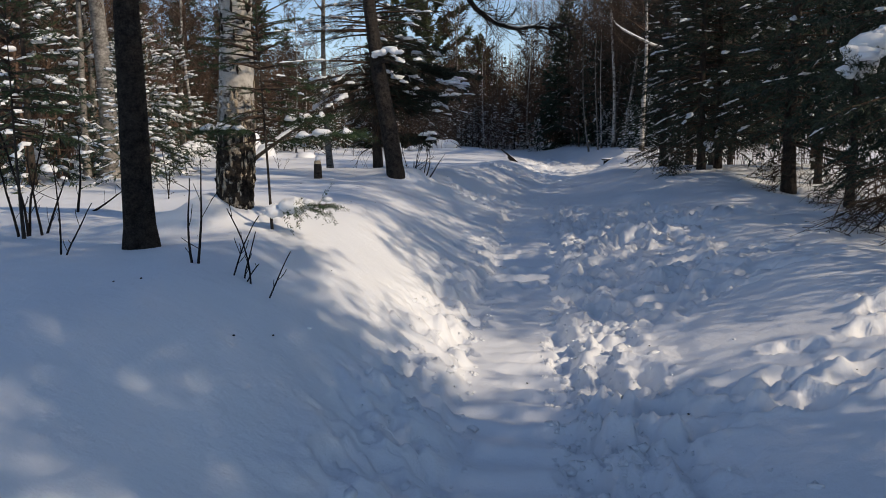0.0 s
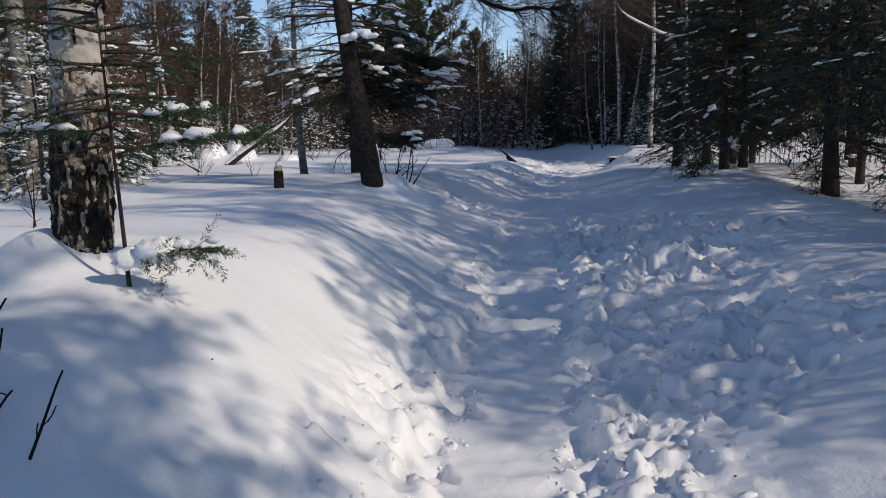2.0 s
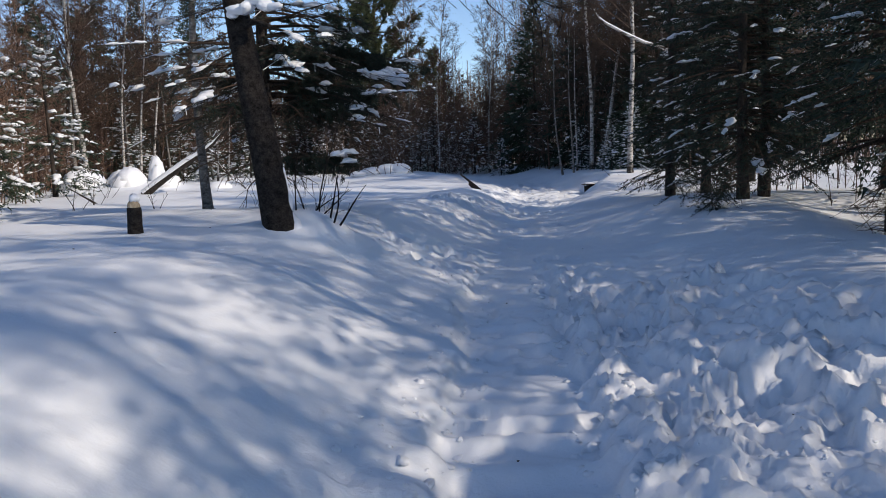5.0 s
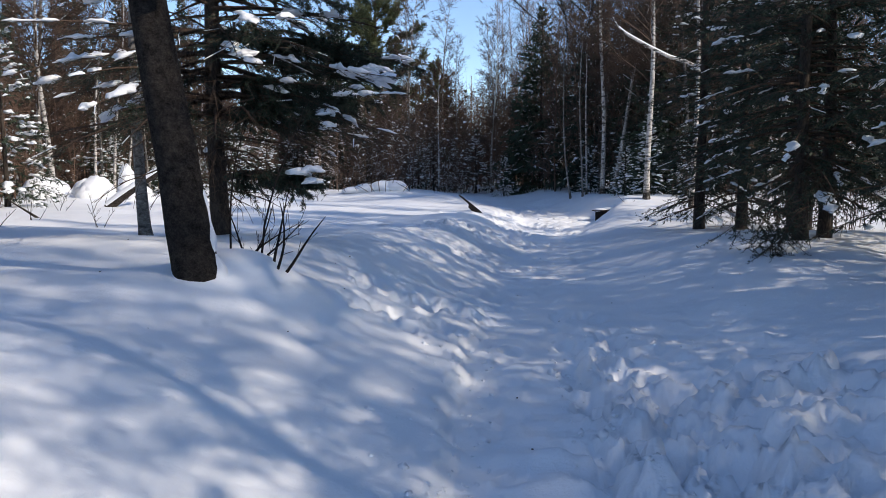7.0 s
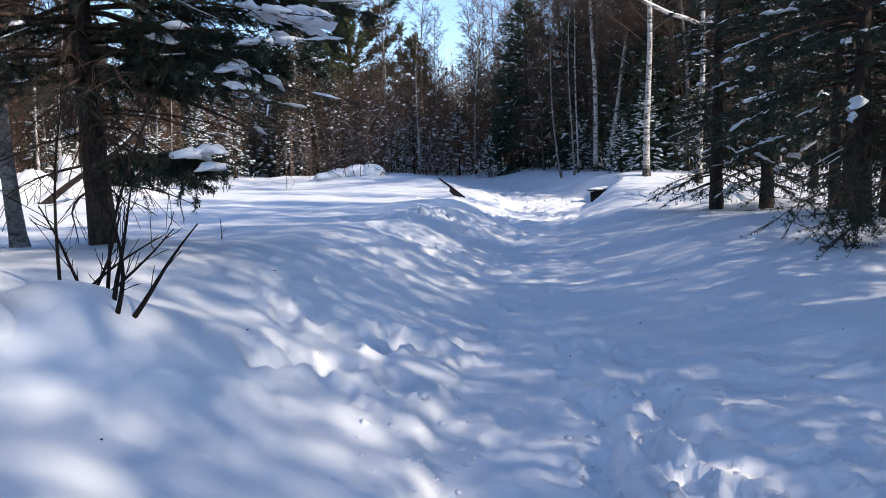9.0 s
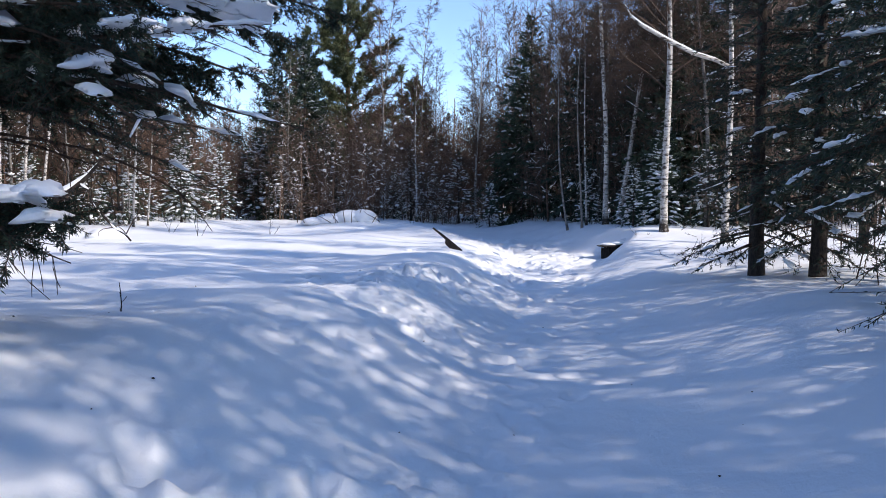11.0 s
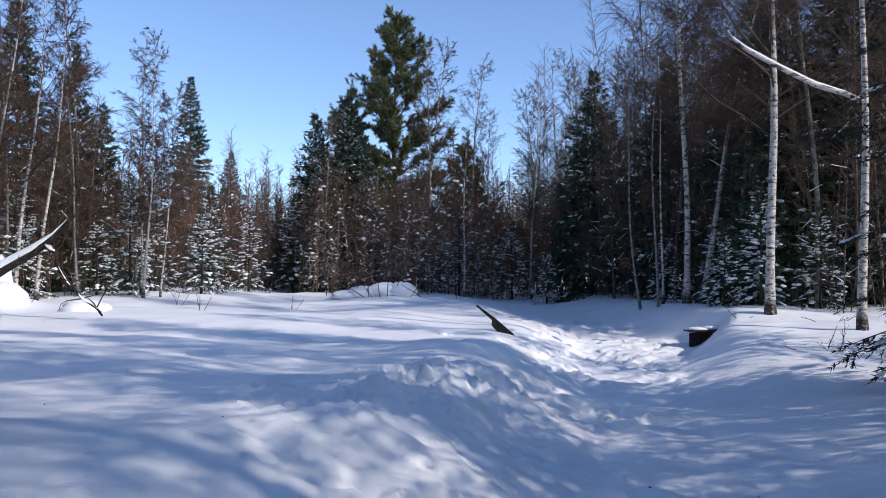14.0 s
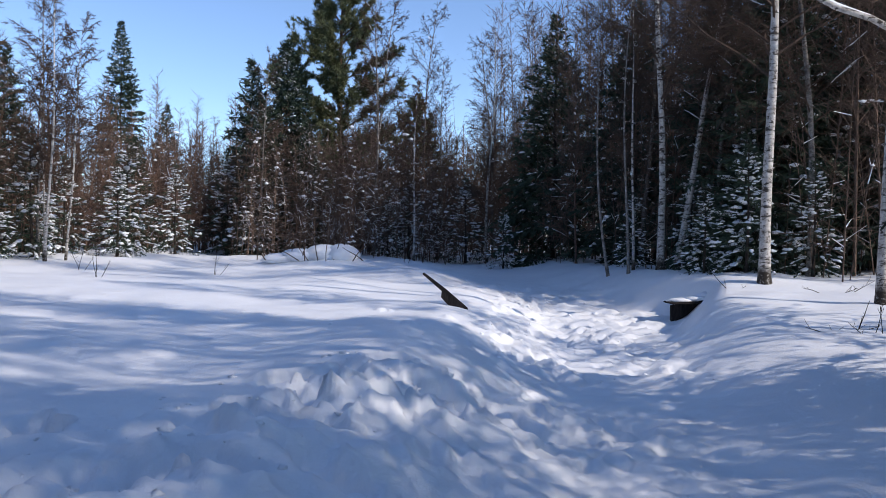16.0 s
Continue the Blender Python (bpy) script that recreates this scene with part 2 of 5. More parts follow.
# ---- ground ----
def lattice(ix, iy, seed):
    h = (ix.astype(np.int64) * 374761393 + iy.astype(np.int64) * 668265263 + seed * 1442695041) & 0xFFFFFFFF
    h = ((h ^ (h >> 13)) * 1274126177) & 0xFFFFFFFF
    return ((h ^ (h >> 16)) & 0xFFFF) / 65535.0


def vnoise(x, y, seed=0):
    """Smooth value noise, -1 to 1."""
    ix, iy = np.floor(x), np.floor(y)
    fx, fy = x - ix, y - iy
    fx, fy = fx * fx * fx * (fx * (fx * 6 - 15) + 10), fy * fy * fy * (fy * (fy * 6 - 15) + 10)
    a, b = lattice(ix, iy, seed), lattice(ix + 1, iy, seed)
    c, d = lattice(ix, iy + 1, seed), lattice(ix + 1, iy + 1, seed)
    return 2 * ((a * (1 - fx) + b * fx) * (1 - fy) + (c * (1 - fx) + d * fx) * fy) - 1


def fbm(x, y, seed=0, octaves=4):
    out, amp = 0, 1.0
    for k in range(octaves):
        out = out + amp * vnoise(x * 2 ** k + 13.7 * k, y * 2 ** k - 7.3 * k, seed + k)
        amp *= 0.5
    return out


def chunks(x, y, size, seed):
    """Broken slabs: each cell has its own height and tilt, with abrupt edges."""
    u, v = x / size, y / size
    iu, iv = np.floor(u), np.floor(v)
    best, out = np.full(u.shape, 9.0), np.zeros(u.shape)
    for a in (-1, 0, 1):
        for b in (-1, 0, 1):
            cu, cv = iu + a, iv + b
            du, dv = u - cu - lattice(cu, cv, seed), v - cv - lattice(cu, cv, seed + 1)
            d = du * du + dv * dv
            h = 2 * lattice(cu, cv, seed + 2) - 1 + du * (2 * lattice(cu, cv, seed + 3) - 1) + dv * (2 * lattice(cu, cv, seed + 4) - 1)
            h = h - 0.5 * d
            out = np.where(d < best, h, out)
            best = np.minimum(d, best)
    return out


def smooth(a, b, t):
    t = np.clip((t - a) / (b - a), 0, 1)
    return t * t * (3 - 2 * t)


TRACK_X = lerp_table([(-40, -1.5), (0, 0.1), (6.2, 0.5), (10.5, 1.1), (15.3, 1.65), (18, 2.1), (22, 2.9), (26.6, 3.8), (30, 4.5), (33, 4.95), (36, 4.95), (46, 4.5), (60, 3.5), (100, 2)])
TRACK_Z = lerp_table([(-40, 0.0), (0, 0.0), (6.2, 0.06), (10.5, 0.2), (15.5, 0.17), (23, 0.12), (30, 0.02), (37, 0.1), (46, 0.35), (60, 0.6), (80, 0.8)])
LEFT_Z = lerp_table([(-40, 0.8), (0, 0.9), (6, 1.0), (14, 0.93), (18, 0.86), (24, 0.62), (31, 0.55), (40, 0.6), (60, 0.7), (100, 1)])
RIGHT_Z = lerp_table([(-40, 0.5), (0, 0.4), (8, 0.58), (15, 0.42), (19, 0.64), (24, 0.45), (30, 0.6), (33, 0.76), (40, 0.7), (60, 0.7), (100, 1)])
LEFT_W = lerp_table([(-40, 1.7), (0, 2.4), (3.5, 2.1), (5, 1.95), (6.5, 2.0), (8, 1.95), (10, 2.35), (13, 3.1), (15, 3.2), (18, 2.6), (21, 2.0), (24, 1.8), (28, 2.0), (33, 2.4), (40, 3)])
RIGHT_W = lerp_table([(-40, 3.5), (0, 3.2), (8, 3.2), (14, 4.0), (18, 3.2), (24, 2.8), (30, 1.9), (33, 2.8), (40, 3)])


BED_R = lerp_table([(-40, 0.32), (27, 0.32), (30.5, 1.1), (32.6, 1.75), (35, 1.3), (38, 0.9), (45, 0.4)])


def blur_table(f, y):
    return (f(y - 1.2) + f(y - 0.6) + f(y) + f(y + 0.6) + f(y + 1.2)) / 5


def height(x, y, fine=True):
    x, y = np.asarray(x, float), np.asarray(y, float)
    s = x - blur_table(TRACK_X, y)
    zp, zl, zr = blur_table(TRACK_Z, y), blur_table(LEFT_Z, y), blur_table(RIGHT_Z, y)
    wl, wr = blur_table(LEFT_W, y), blur_table(RIGHT_W, y)
    edge = 0.08 * vnoise(x * 0.2 + 5, y * 0.55, 3) * smooth(13, 9, y)
    left, right = smooth(0.22 + edge, wl + edge, -s) ** 0.85, smooth(BED_R(y) - edge, wr, s)
    z = zp + (zl - zp) * left + (zr - zp) * right
    far = smooth(3, 14, np.abs(s))
    z = z + 0.09 * fbm(x * 0.35, y * 0.35, 11, 3) * smooth(0.6, 2.5, np.abs(s)) + far * 0.25 * vnoise(x * 0.12, y * 0.12, 17)
    # mounds round trunks and stumps
    for cx, cy, r, a in MOUNDS:
        z = z + a * np.exp(-((x - cx) ** 2 + (y - cy) ** 2) / (r * r))
    # hollow under the spruces
    z = z - 0.24 * smooth(3.9, 5.4, s) * smooth(10, 13, y) * smooth(21, 18, y)
    if fine:
        bed = smooth(0.75, 0.25, np.abs(s))
        walked = smooth(60, 20, y)
        # foot-worn ridges across the bed
        ph = y * 2 * np.pi / 0.34 + 2.6 * vnoise(x * 1.1, y * 0.8, 21) + 2.2 * vnoise(x * 0.4, y * 0.5, 25) + 0.7 * vnoise(x * 5, y * 3, 26)
        z = z + bed * walked * (0.028 + 0.008 * smooth(5, 7, y) * smooth(13, 11, y)) * np.sin(ph + 0.5 * np.sin(ph)) * smooth(-0.5, 0.8, vnoise(x * 1.3, y * 0.9, 22))
        wall = 0.43 + 0.09 * vnoise(x * 0.5, y * 2.1, 23) + 0.05 * vnoise(x, y * 6, 24)
        z = z - 0.09 * smooth(wall + 0.07, wall - 0.07, np.abs(s)) * smooth(19, 14, y)
        # trampled, clumped snow beside the bed
        reach = 0.9 + 1.5 * smooth(5.6, 7.4, y)
        tr = smooth(0.2, 0.6, s) * smooth(reach + 0.5, reach - 0.3, s) * smooth(17, 13, y) + 0.85 * smooth(0.25, 0.5, -s) * smooth(1.15, 0.7, -s) * smooth(11, 6, y)
        tr = tr + 0.45 * smooth(0.2, 0.5, np.abs(s)) * smooth(1.5, 0.8, np.abs(s)) * smooth(17, 24, y) * smooth(45, 34, y)
        side = smooth(1.4, 0.4, np.abs(s + 1.0 - 0.18 * (y - 24))) * smooth(21.0, 22.5, y) * smooth(26.5, 24, y)
        for px, py, pr in [(1.3, 20.8, 0.8), (2.0, 20.2, 0.5), (3.3, 21.3, 0.5), (1.3, 16.9, 0.5), (0.7, 22.2, 0.7), (0.6, 18.9, 0.5), (3.6, 24.5, 0.6), (2.2, 23.5, 0.6), (3.3, 12.3, 0.8), (2.7, 11.3, 0.7), (2.2, 12.6, 0.6), (4.0, 11.4, 0.6)]:
            tr = tr + 0.8 * np.exp(-((x - px) ** 2 + (y - py) ** 2) / (pr * pr))
        tr = tr + 0.9 * smooth(26, 29, y) * smooth(44, 36, y) * smooth(2.2, 0.8, np.abs(s))
        tr = np.clip(tr + 0.9 * side, 0, 1) * (0.55 + 0.45 * smooth(-0.3, 0.4, vnoise(x * 0.9, y * 0.9, 41)))
        wx, wy = x + 0.12 * vnoise(x * 3, y * 3, 51), y + 0.12 * vnoise(x * 3, y * 3, 52)
        wx, wy = wx + 0.035 * vnoise(x * 11, y * 11, 53), wy + 0.035 * vnoise(x * 11, y * 11, 54)
        lump = 0.5 * vnoise(wx * 2.3, wy * 2.3, 31) + (0.30 * chunks(wx, wy, 0.23, 71) + 0.24 * chunks(wx, wy, 0.11, 81)) * (0.25 + 0.75 * smooth(18, 13, y)) + 0.40 * fbm(wx * 4.7, wy * 4.7, 34, 4) - 0.45 * np.abs(fbm(wx * 5.5, wy * 5.5, 33, 3)) + 0.42
        z = z + tr * 0.115 * (1 + 0.55 * smooth(9, 10.5, y) * smooth(14.5, 13, y)) * (lump - 0.3) + tr * 0.012 * fbm(x * 11, y * 11, 91, 2)
        z = z + 0.006 * vnoise(x * 9, y * 9, 35) * (bed + 0.25) + 0.012 * vnoise(x * 1.6, y * 2.4, 36)
    return z


MOUNDS = [(-1.85, 6.75, 0.55, 0.16), (-0.3, 15.05, 0.6, 0.12), (-0.95, 14.2, 0.5, 0.06), (-0.6, 14.5, 0.4, 0.1), (-1.86, 6.42, 0.26, 0.14), (-0.52, 14.8, 0.42, 0.16), (-2.2, 14.2, 0.5, 0.04), (0.2, 41.0, 1.2, 0.25), (-1.5, 41.3, 1.0, 0.15), (8.1, 32.5, 0.9, 0.12), (-8.8, 33.4, 1.2, 0.3), (-7.4, 33.2, 0.8, 0.2), (-10.5, 33.6, 1.0, 0.3)]


def gz(x, y):
    return float(height(x, y, False))


def spaced(stops):
    out = [stops[0][0]]
    for (a, s), (b, _) in zip(stops[:-1], stops[1:]):
        out += list(np.linspace(a, b, max(2, int(round((b - a) / s)) + 1))[1:])
    return np.array(out)


FINISHED = []


def surface(x, y):
    """Height of the finished snow sheet, footprints included."""
    xs, ys, Z = FINISHED[0]
    j, i = np.clip(np.searchsorted(xs, x) - 1, 0, len(xs) - 2), np.clip(np.searchsorted(ys, y) - 1, 0, len(ys) - 2)
    u, v = (x - xs[j]) / (xs[j + 1] - xs[j]), (y - ys[i]) / (ys[i + 1] - ys[i])
    return (Z[i, j] * (1 - u) + Z[i, j + 1] * u) * (1 - v) + (Z[i + 1, j] * (1 - u) + Z[i + 1, j + 1] * u) * v


def build_ground():
    xs = spaced([(-420, 60), (-60, 6), (-20, 1), (-8, 0.3), (-3.2, 0.08), (-0.9, 0.023), (2.4, 0.035), (3.6, 0.07), (5.2, 0.1), (7.5, 0.25), (14, 1.2), (40, 8), (80, 68), (420, 1)])
    ys = spaced([(-200, 40), (-40, 4), (-6, 0.5), (2.2, 0.022), (10, 0.032), (13, 0.042), (26, 0.06), (34, 0.16), (48, 0.6), (70, 5), (110, 40), (500, 1)])
    X, Y = np.meshgrid(xs, ys)
    Z = height(X, Y)
    # footprints and clods pressed out of them
    r = np.random.default_rng(12)

    def dent(cx, cy, a, rx, ry, depth, rim):
        i0, i1 = np.searchsorted(ys, [cy - 0.5, cy + 0.5])
        j0, j1 = np.searchsorted(xs, [cx - 0.5, cx + 0.5])
        u, v = X[i0:i1, j0:j1] - cx, Y[i0:i1, j0:j1] - cy
        p, q = (u * math.cos(a) + v * math.sin(a)) / rx, (-u * math.sin(a) + v * math.cos(a)) / ry
        d = np.sqrt(p * p + q * q) + 0.42 * vnoise(X[i0:i1, j0:j1] * 12, Y[i0:i1, j0:j1] * 12, 61)
        Z[i0:i1, j0:j1] += -depth * smooth(1.35, 0.55, d) + rim * np.exp(-((d - 1.45) / 0.35) ** 2)

    for k in range(150):
        y = r.uniform(3.2, 16.5)
        x = float(TRACK_X(y)) + r.uniform(0.35, 0.9 + 1.2 * smooth(13, 9, y) * smooth(5.6, 7.4, y))
        dent(x, y, r.normal(0, 0.5), 0.08, 0.16, r.uniform(0.03, 0.07), 0.008)
    for k in range(46):
        y = r.uniform(6.3, 8.2)
        x = r.uniform(1.2, 3.6)
        dent(x, y + 0.28 * (x - 1.2), r.normal(1.1, 0.5), 0.08, 0.17, r.uniform(0.05, 0.11), 0.008)
    for k in range(34):
        x = r.uniform(1.2, 3.6)
        dent(x, 4.35 + 0.3 * (x - 1.2) + r.normal(0, 0.22), r.normal(1.2, 0.5), 0.08, 0.17, r.uniform(0.03, 0.1), 0.02)
    for k in range(16):
        dent(r.uniform(0.2, 1.25), r.uniform(15.1, 16.5), r.normal(0.2, 0.5), 0.1, 0.19, r.uniform(0.03, 0.06), 0.01)
    for k in range(40):
        y = r.uniform(3.2, 8.6)
        dent(float(TRACK_X(y)) - r.uniform(0.3, 0.8), y, r.normal(0, 0.6), 0.07, 0.14, r.uniform(0.02, 0.06), 0.008)
    for k in range(46):
        y = 8 + k * 0.36 + r.normal(0, 0.05)
        dent(float(TRACK_X(y)) + r.normal(0, 0.22), y, r.normal(0, 0.3), 0.08, 0.16, r.uniform(0.01, 0.035), 0.008)
    for k in range(34):
        y = r.uniform(21.8, 25)
        dent(0.95 + 0.35 * (y - 22) + r.normal(0, 0.35), y, r.normal(0.3, 0.5), 0.1, 0.2, r.uniform(0.04, 0.11), 0.012)
    for k in range(60):
        y = r.uniform(27, 40)
        dent(float(TRACK_X(y)) + r.normal(-0.3, 0.8), y, r.normal(0, 0.5), 0.09, 0.17, r.uniform(0.04, 0.1), 0.015)
    for k in range(260):
        y = r.uniform(3.2, 15.5)
        x = float(TRACK_X(y)) + (r.uniform(0.3, 1.0 + 1.2 * smooth(5.6, 7.4, y)) if r.random() < 0.78 else -r.uniform(0.3, 0.85))
        w = r.uniform(0.03, 0.065)
        dent(x, y, r.uniform(0, 3), w, w * r.uniform(0.7, 1.3), -w * r.uniform(0.15, 0.35), 0.0)
    for k in range(140):
        y = r.uniform(26.5, 40)
        w = r.uniform(0.05, 0.12)
        dent(float(TRACK_X(y)) + r.normal(-0.2, 0.9), y, r.uniform(0, 3), w, w * r.uniform(0.7, 1.3), -w * r.uniform(0.2, 0.5), 0.0)
    g = Geo()
    nx, ny = len(xs), len(ys)
    i, j = np.meshgrid(np.arange(ny - 1), np.arange(nx - 1), indexing="ij")
    a = i * nx + j
    g.add(np.stack([X, Y, Z], -1), np.stack([a, a + 1, a + nx + 1, a + nx], -1).reshape(-1, 4))
    FINISHED.append((xs, ys, Z))
    ob = part("ground", g, SNOW)
    tagged(ob, "deep white snow cover with a trodden footpath trough", "snow ground", kind="structure")


build_ground()


def clods():
    """Broken lumps of trodden snow lying beside the bed."""
    r = np.random.default_rng(13)
    x, y, w = [], [], []
    for k in range(3000):
        if k < 2300:
            yy = 3.0 + 12.5 * r.random() ** 1.6
            xx = float(TRACK_X(yy)) + (0.22 + abs(r.normal(0, 0.35 + 0.4 * smooth(5.6, 7.4, yy))) if r.random() < 0.72 else -0.22 - abs(r.normal(0, 0.28)))
        elif k < 2450:
            yy = r.uniform(21.6, 25)
            xx = 0.9 + 0.35 * (yy - 22) + r.normal(0, 0.35)
        else:
            yy = r.uniform(26, 40)
            xx = float(TRACK_X(yy)) + r.normal(-0.3, 0.8)
        x.append(xx), y.append(yy), w.append(r.uniform(0.005, 0.018) if r.random() < 0.9 else r.uniform(0.02, 0.04))
    x, y, w = np.array(x), np.array(y), np.array(w)
    g = Geo()
    g.blobs(np.stack([x, y, surface(x, y) - w * 0.1], -1), w * r.uniform(0.8, 1.5, len(w)), w, w * r.uniform(0.4, 0.8, len(w)), r.uniform(0, 3.1, len(w)), r, 7, 4, 0.28)
    tagged(part("snow_clods", g, SNOW), "small broken lumps of trodden snow", "snow clods", kind="stuff")


clods()


# ---- tree makers ----
def curve_points(p0, d0, length, n, bend, rng, wobble=0.04):
    """A branch line from p0 along d0; bend is added to its direction on the way."""
    pts, d, p = [np.array(p0, float)], np.array(d0, float), np.array(p0, float)
    for k in range(n):
        d = d + np.asarray(bend) / n + rng.normal(0, wobble, 3)
        d /= np.linalg.norm(d)
        p = p + d * length / n
        pts.append(p.copy())
    return np.array(pts)


def conifer(root, h, r, first, reach, seed, step=0.28, per=5, fine=1.0, snow=0.5, needle=None, lean=(0, 0), droop=0.45, thin=1.0, needle_len=0.05, dead=True, far=False, split=False, wide=0.26, skirt=0.55, heavy=1.0, sub=0, dust=0.0):
    """A spruce or fir under the Empty root: trunk, crown of twigs and needles, snow on the boughs."""
    rng = np.random.default_rng(seed)
    trunk, twigs, leaves, caps = Geo(), Geo(), Geo(), Geo()
    zs = np.linspace(-0.25, h, 14)
    k = np.clip(zs / h, 0, 1)
    cx = lean[0] * zs + 0.02 * np.sin(zs * 1.3 + seed)
    cy = lean[1] * zs + 0.02 * np.cos(zs * 1.1 + seed)
    rad = r * (1 - 0.93 * k) * (1 + 0.25 * np.exp(-np.maximum(zs, 0) * 4))
    trunk.tube(np.stack([cx, cy, zs], -1), rad, 10)
    at = lambda z: np.array([np.interp(z, zs, cx), np.interp(z, zs, cy), z])
    P, D, L = [], [], []            # twig bases, ways and lengths
    z = first
    while z < h - 0.12:
        t = (z - first) / (h - first)
        full = reach * (1 - t) ** 0.85 * min(1.0, skirt + 2.2 * t) + 0.03
        for b in range(per):
            a = rng.uniform(0, 2 * np.pi)
            ln = full * rng.uniform(0.62, 1.08)
            rise = 0.1 + 0.75 * t - 0.22 * (1 - t)
            d = np.array([math.cos(a), math.sin(a), rise])
            n = max(3, int(ln / 0.22))
            pts = curve_points(at(z + rng.uniform(-0.1, 0.1)), d / np.linalg.norm(d), ln, n, (0, 0, -droop * (1 - 0.6 * t)), rng, 0.05)
            w = 0.006 + 0.012 * ln
            if far:
                twigs.blades(pts[:-1], pts[1:], np.linspace(w, 0.004, n) * 2, np.tile([-math.sin(a), math.cos(a), 0.0], (n, 1)))
            else:
                twigs.sticks(pts[:-1], pts[1:], np.linspace(w, 0.004, n), np.linspace(w, 0.003, n + 1)[1:])
            # side twigs in a flat spray
            m = max(3, int(ln * 9 * thin))
            u = np.sort(rng.uniform(0.22 if ln > 0.6 else 0.05, 1.0, m))
            seg = np.clip((u * n).astype(int), 0, n - 1)
            base = pts[seg] + (pts[seg + 1] - pts[seg]) * (u * n - seg)[:, None]
            way = pts[seg + 1] - pts[seg]
            way /= np.linalg.norm(way, axis=1)[:, None]
            side = np.cross(way, [0, 0, 1.0])
            side /= np.linalg.norm(side, axis=1)[:, None] + 1e-6
            sg = np.where(np.arange(m) % 2 == 0, 1, -1)[:, None]
            dirs = way * 0.75 + side * sg * rng.uniform(0.5, 1.0, (m, 1)) + np.array([0, 0, -0.28]) * rng.uniform(0.3, 1.4, (m, 1))
            dirs /= np.linalg.norm(dirs, axis=1)[:, None]
            ll = (0.05 + 0.09 * min(1.0, ln) + 0.32 * ln * (1 - u) ** 0.8) * rng.uniform(0.6, 1.15, m)
            P.append(base), D.append(dirs), L.append(ll)
            P.append(pts[-2:-1]), D.append((pts[-1:] - pts[-2:-1]) / np.linalg.norm(pts[-1] - pts[-2])), L.append(np.array([ln / n + 0.08]))
            # snow lying along the bough
            if rng.random() < snow and ln > 0.25:
                for i in range(int(rng.integers(1, 3 + int(2 * ln)))):
                    u0 = rng.uniform(0.3, 0.9)
                    u1 = min(1.0, u0 + rng.uniform(0.1, 0.32) / max(ln, 0.4))
                    size = (0.018 + 0.035 * rng.random() ** 1.5) * heavy * (0.75 + 0.25 * min(1.5, ln))
                    heap = Geo() if split else caps
                    heap.drape(pts, u0, u1, size, rng, rng.uniform(1.0, 2.0), 7 if split else 5)
                    if split:
                        part("snow_clump", heap, SNOW_CAP, root)
        z += step * rng.uniform(0.8, 1.2) * (1 - 0.35 * t)
    P.append(np.array([at(h - 0.25)])), D.append(np.array([[0, 0, 1.0]])), L.append(np.array([0.35]))
    P, D, L = np.vstack(P), np.vstack(D), np.concatenate(L)
    if sub:
        big = np.repeat(np.where(L > 0.16)[0], sub)
        u = rng.uniform(0.15, 0.9, len(big))
        b2 = P[big] + D[big] * (L[big] * u)[:, None]
        d2 = D[big] + np.cross(D[big], [0, 0, 1.0]) * rng.choice([-0.8, 0.8], (len(big), 1)) + rng.normal(0, 0.2, (len(big), 3)) + [0, 0, -0.12]
        d2 /= np.linalg.norm(d2, axis=1)[:, None]
        P, D, L = np.vstack([P, b2]), np.vstack([D, d2]), np.concatenate([L, L[big] * (1 - u * 0.6) * rng.uniform(0.35, 0.6, len(big))])
    if not far:
        twigs.sticks(P, P + D * L[:, None] * 0.95, 0.0035, 0.0015)
    # a dusting of snow on some of the side twigs
    k = rng.random(len(P)) < dust
    caps.sticks(P[k] + [0, 0, 0.008], P[k] + D[k] * L[k, None] * rng.uniform(0.4, 1.0, (int(k.sum()), 1)) + [0, 0, 0.01], (0.02 if far else 0.009) * rng.uniform(0.5, 1.2, int(k.sum())), 0.005)
    # needles along every side twig
    count = np.maximum(4, (L * 95 * fine * 0.05 / needle_len * (np.where(P[:, 2] > 4.6, 0.3, 1.0) if sub else 1.0))).astype(int)
    idx = np.repeat(np.arange(len(P)), count)
    u = rng.uniform(0.0, 1.0, len(idx))
    base = P[idx] + D[idx] * (L[idx] * u)[:, None]
    perp = np.cross(D[idx], rng.normal(0, 1, (len(idx), 3)) + [0, 0, 0.6])
    perp /= np.linalg.norm(perp, axis=1)[:, None] + 1e-6
    way = D[idx] * rng.uniform(0.5, 1.1, (len(idx), 1)) + perp * rng.uniform(0.5, 1.0, (len(idx), 1))
    way /= np.linalg.norm(way, axis=1)[:, None]
    nl = needle_len * rng.uniform(0.6, 1.2, len(idx)) * (0.45 + 0.55 * np.minimum(1.0, L[idx] / 0.3))
    side = np.cross(way, rng.normal(0, 1, (len(idx), 3)))
    side /= np.linalg.norm(side, axis=1)[:, None] + 1e-6
    leaves.blades(base, base + way * nl[:, None], nl * wide, side, needle_len > 0.035)
    # bare dead twigs low on the trunk
    if dead and first > 0.5:
        n = int(first * 14)
        zz = rng.uniform(0.25, first + 0.4, n)
        aa = rng.uniform(0, 2 * np.pi, n)
        for q, a in zip(zz, aa):
            pts = curve_points(at(q), (math.cos(a), math.sin(a), 0.0), rng.uniform(0.25, 0.75) * min(1.0, reach), 4, (0, 0, -0.5), rng, 0.16)
            twigs.sticks(pts[:-1], pts[1:], 0.006, 0.004)
            b = pts[1:4] + rng.normal(0, 0.03, (3, 3))
            twigs.sticks(b, b + rng.normal(0, 0.12, (3, 3)) + [0, 0, -0.08], 0.003, 0.0015)
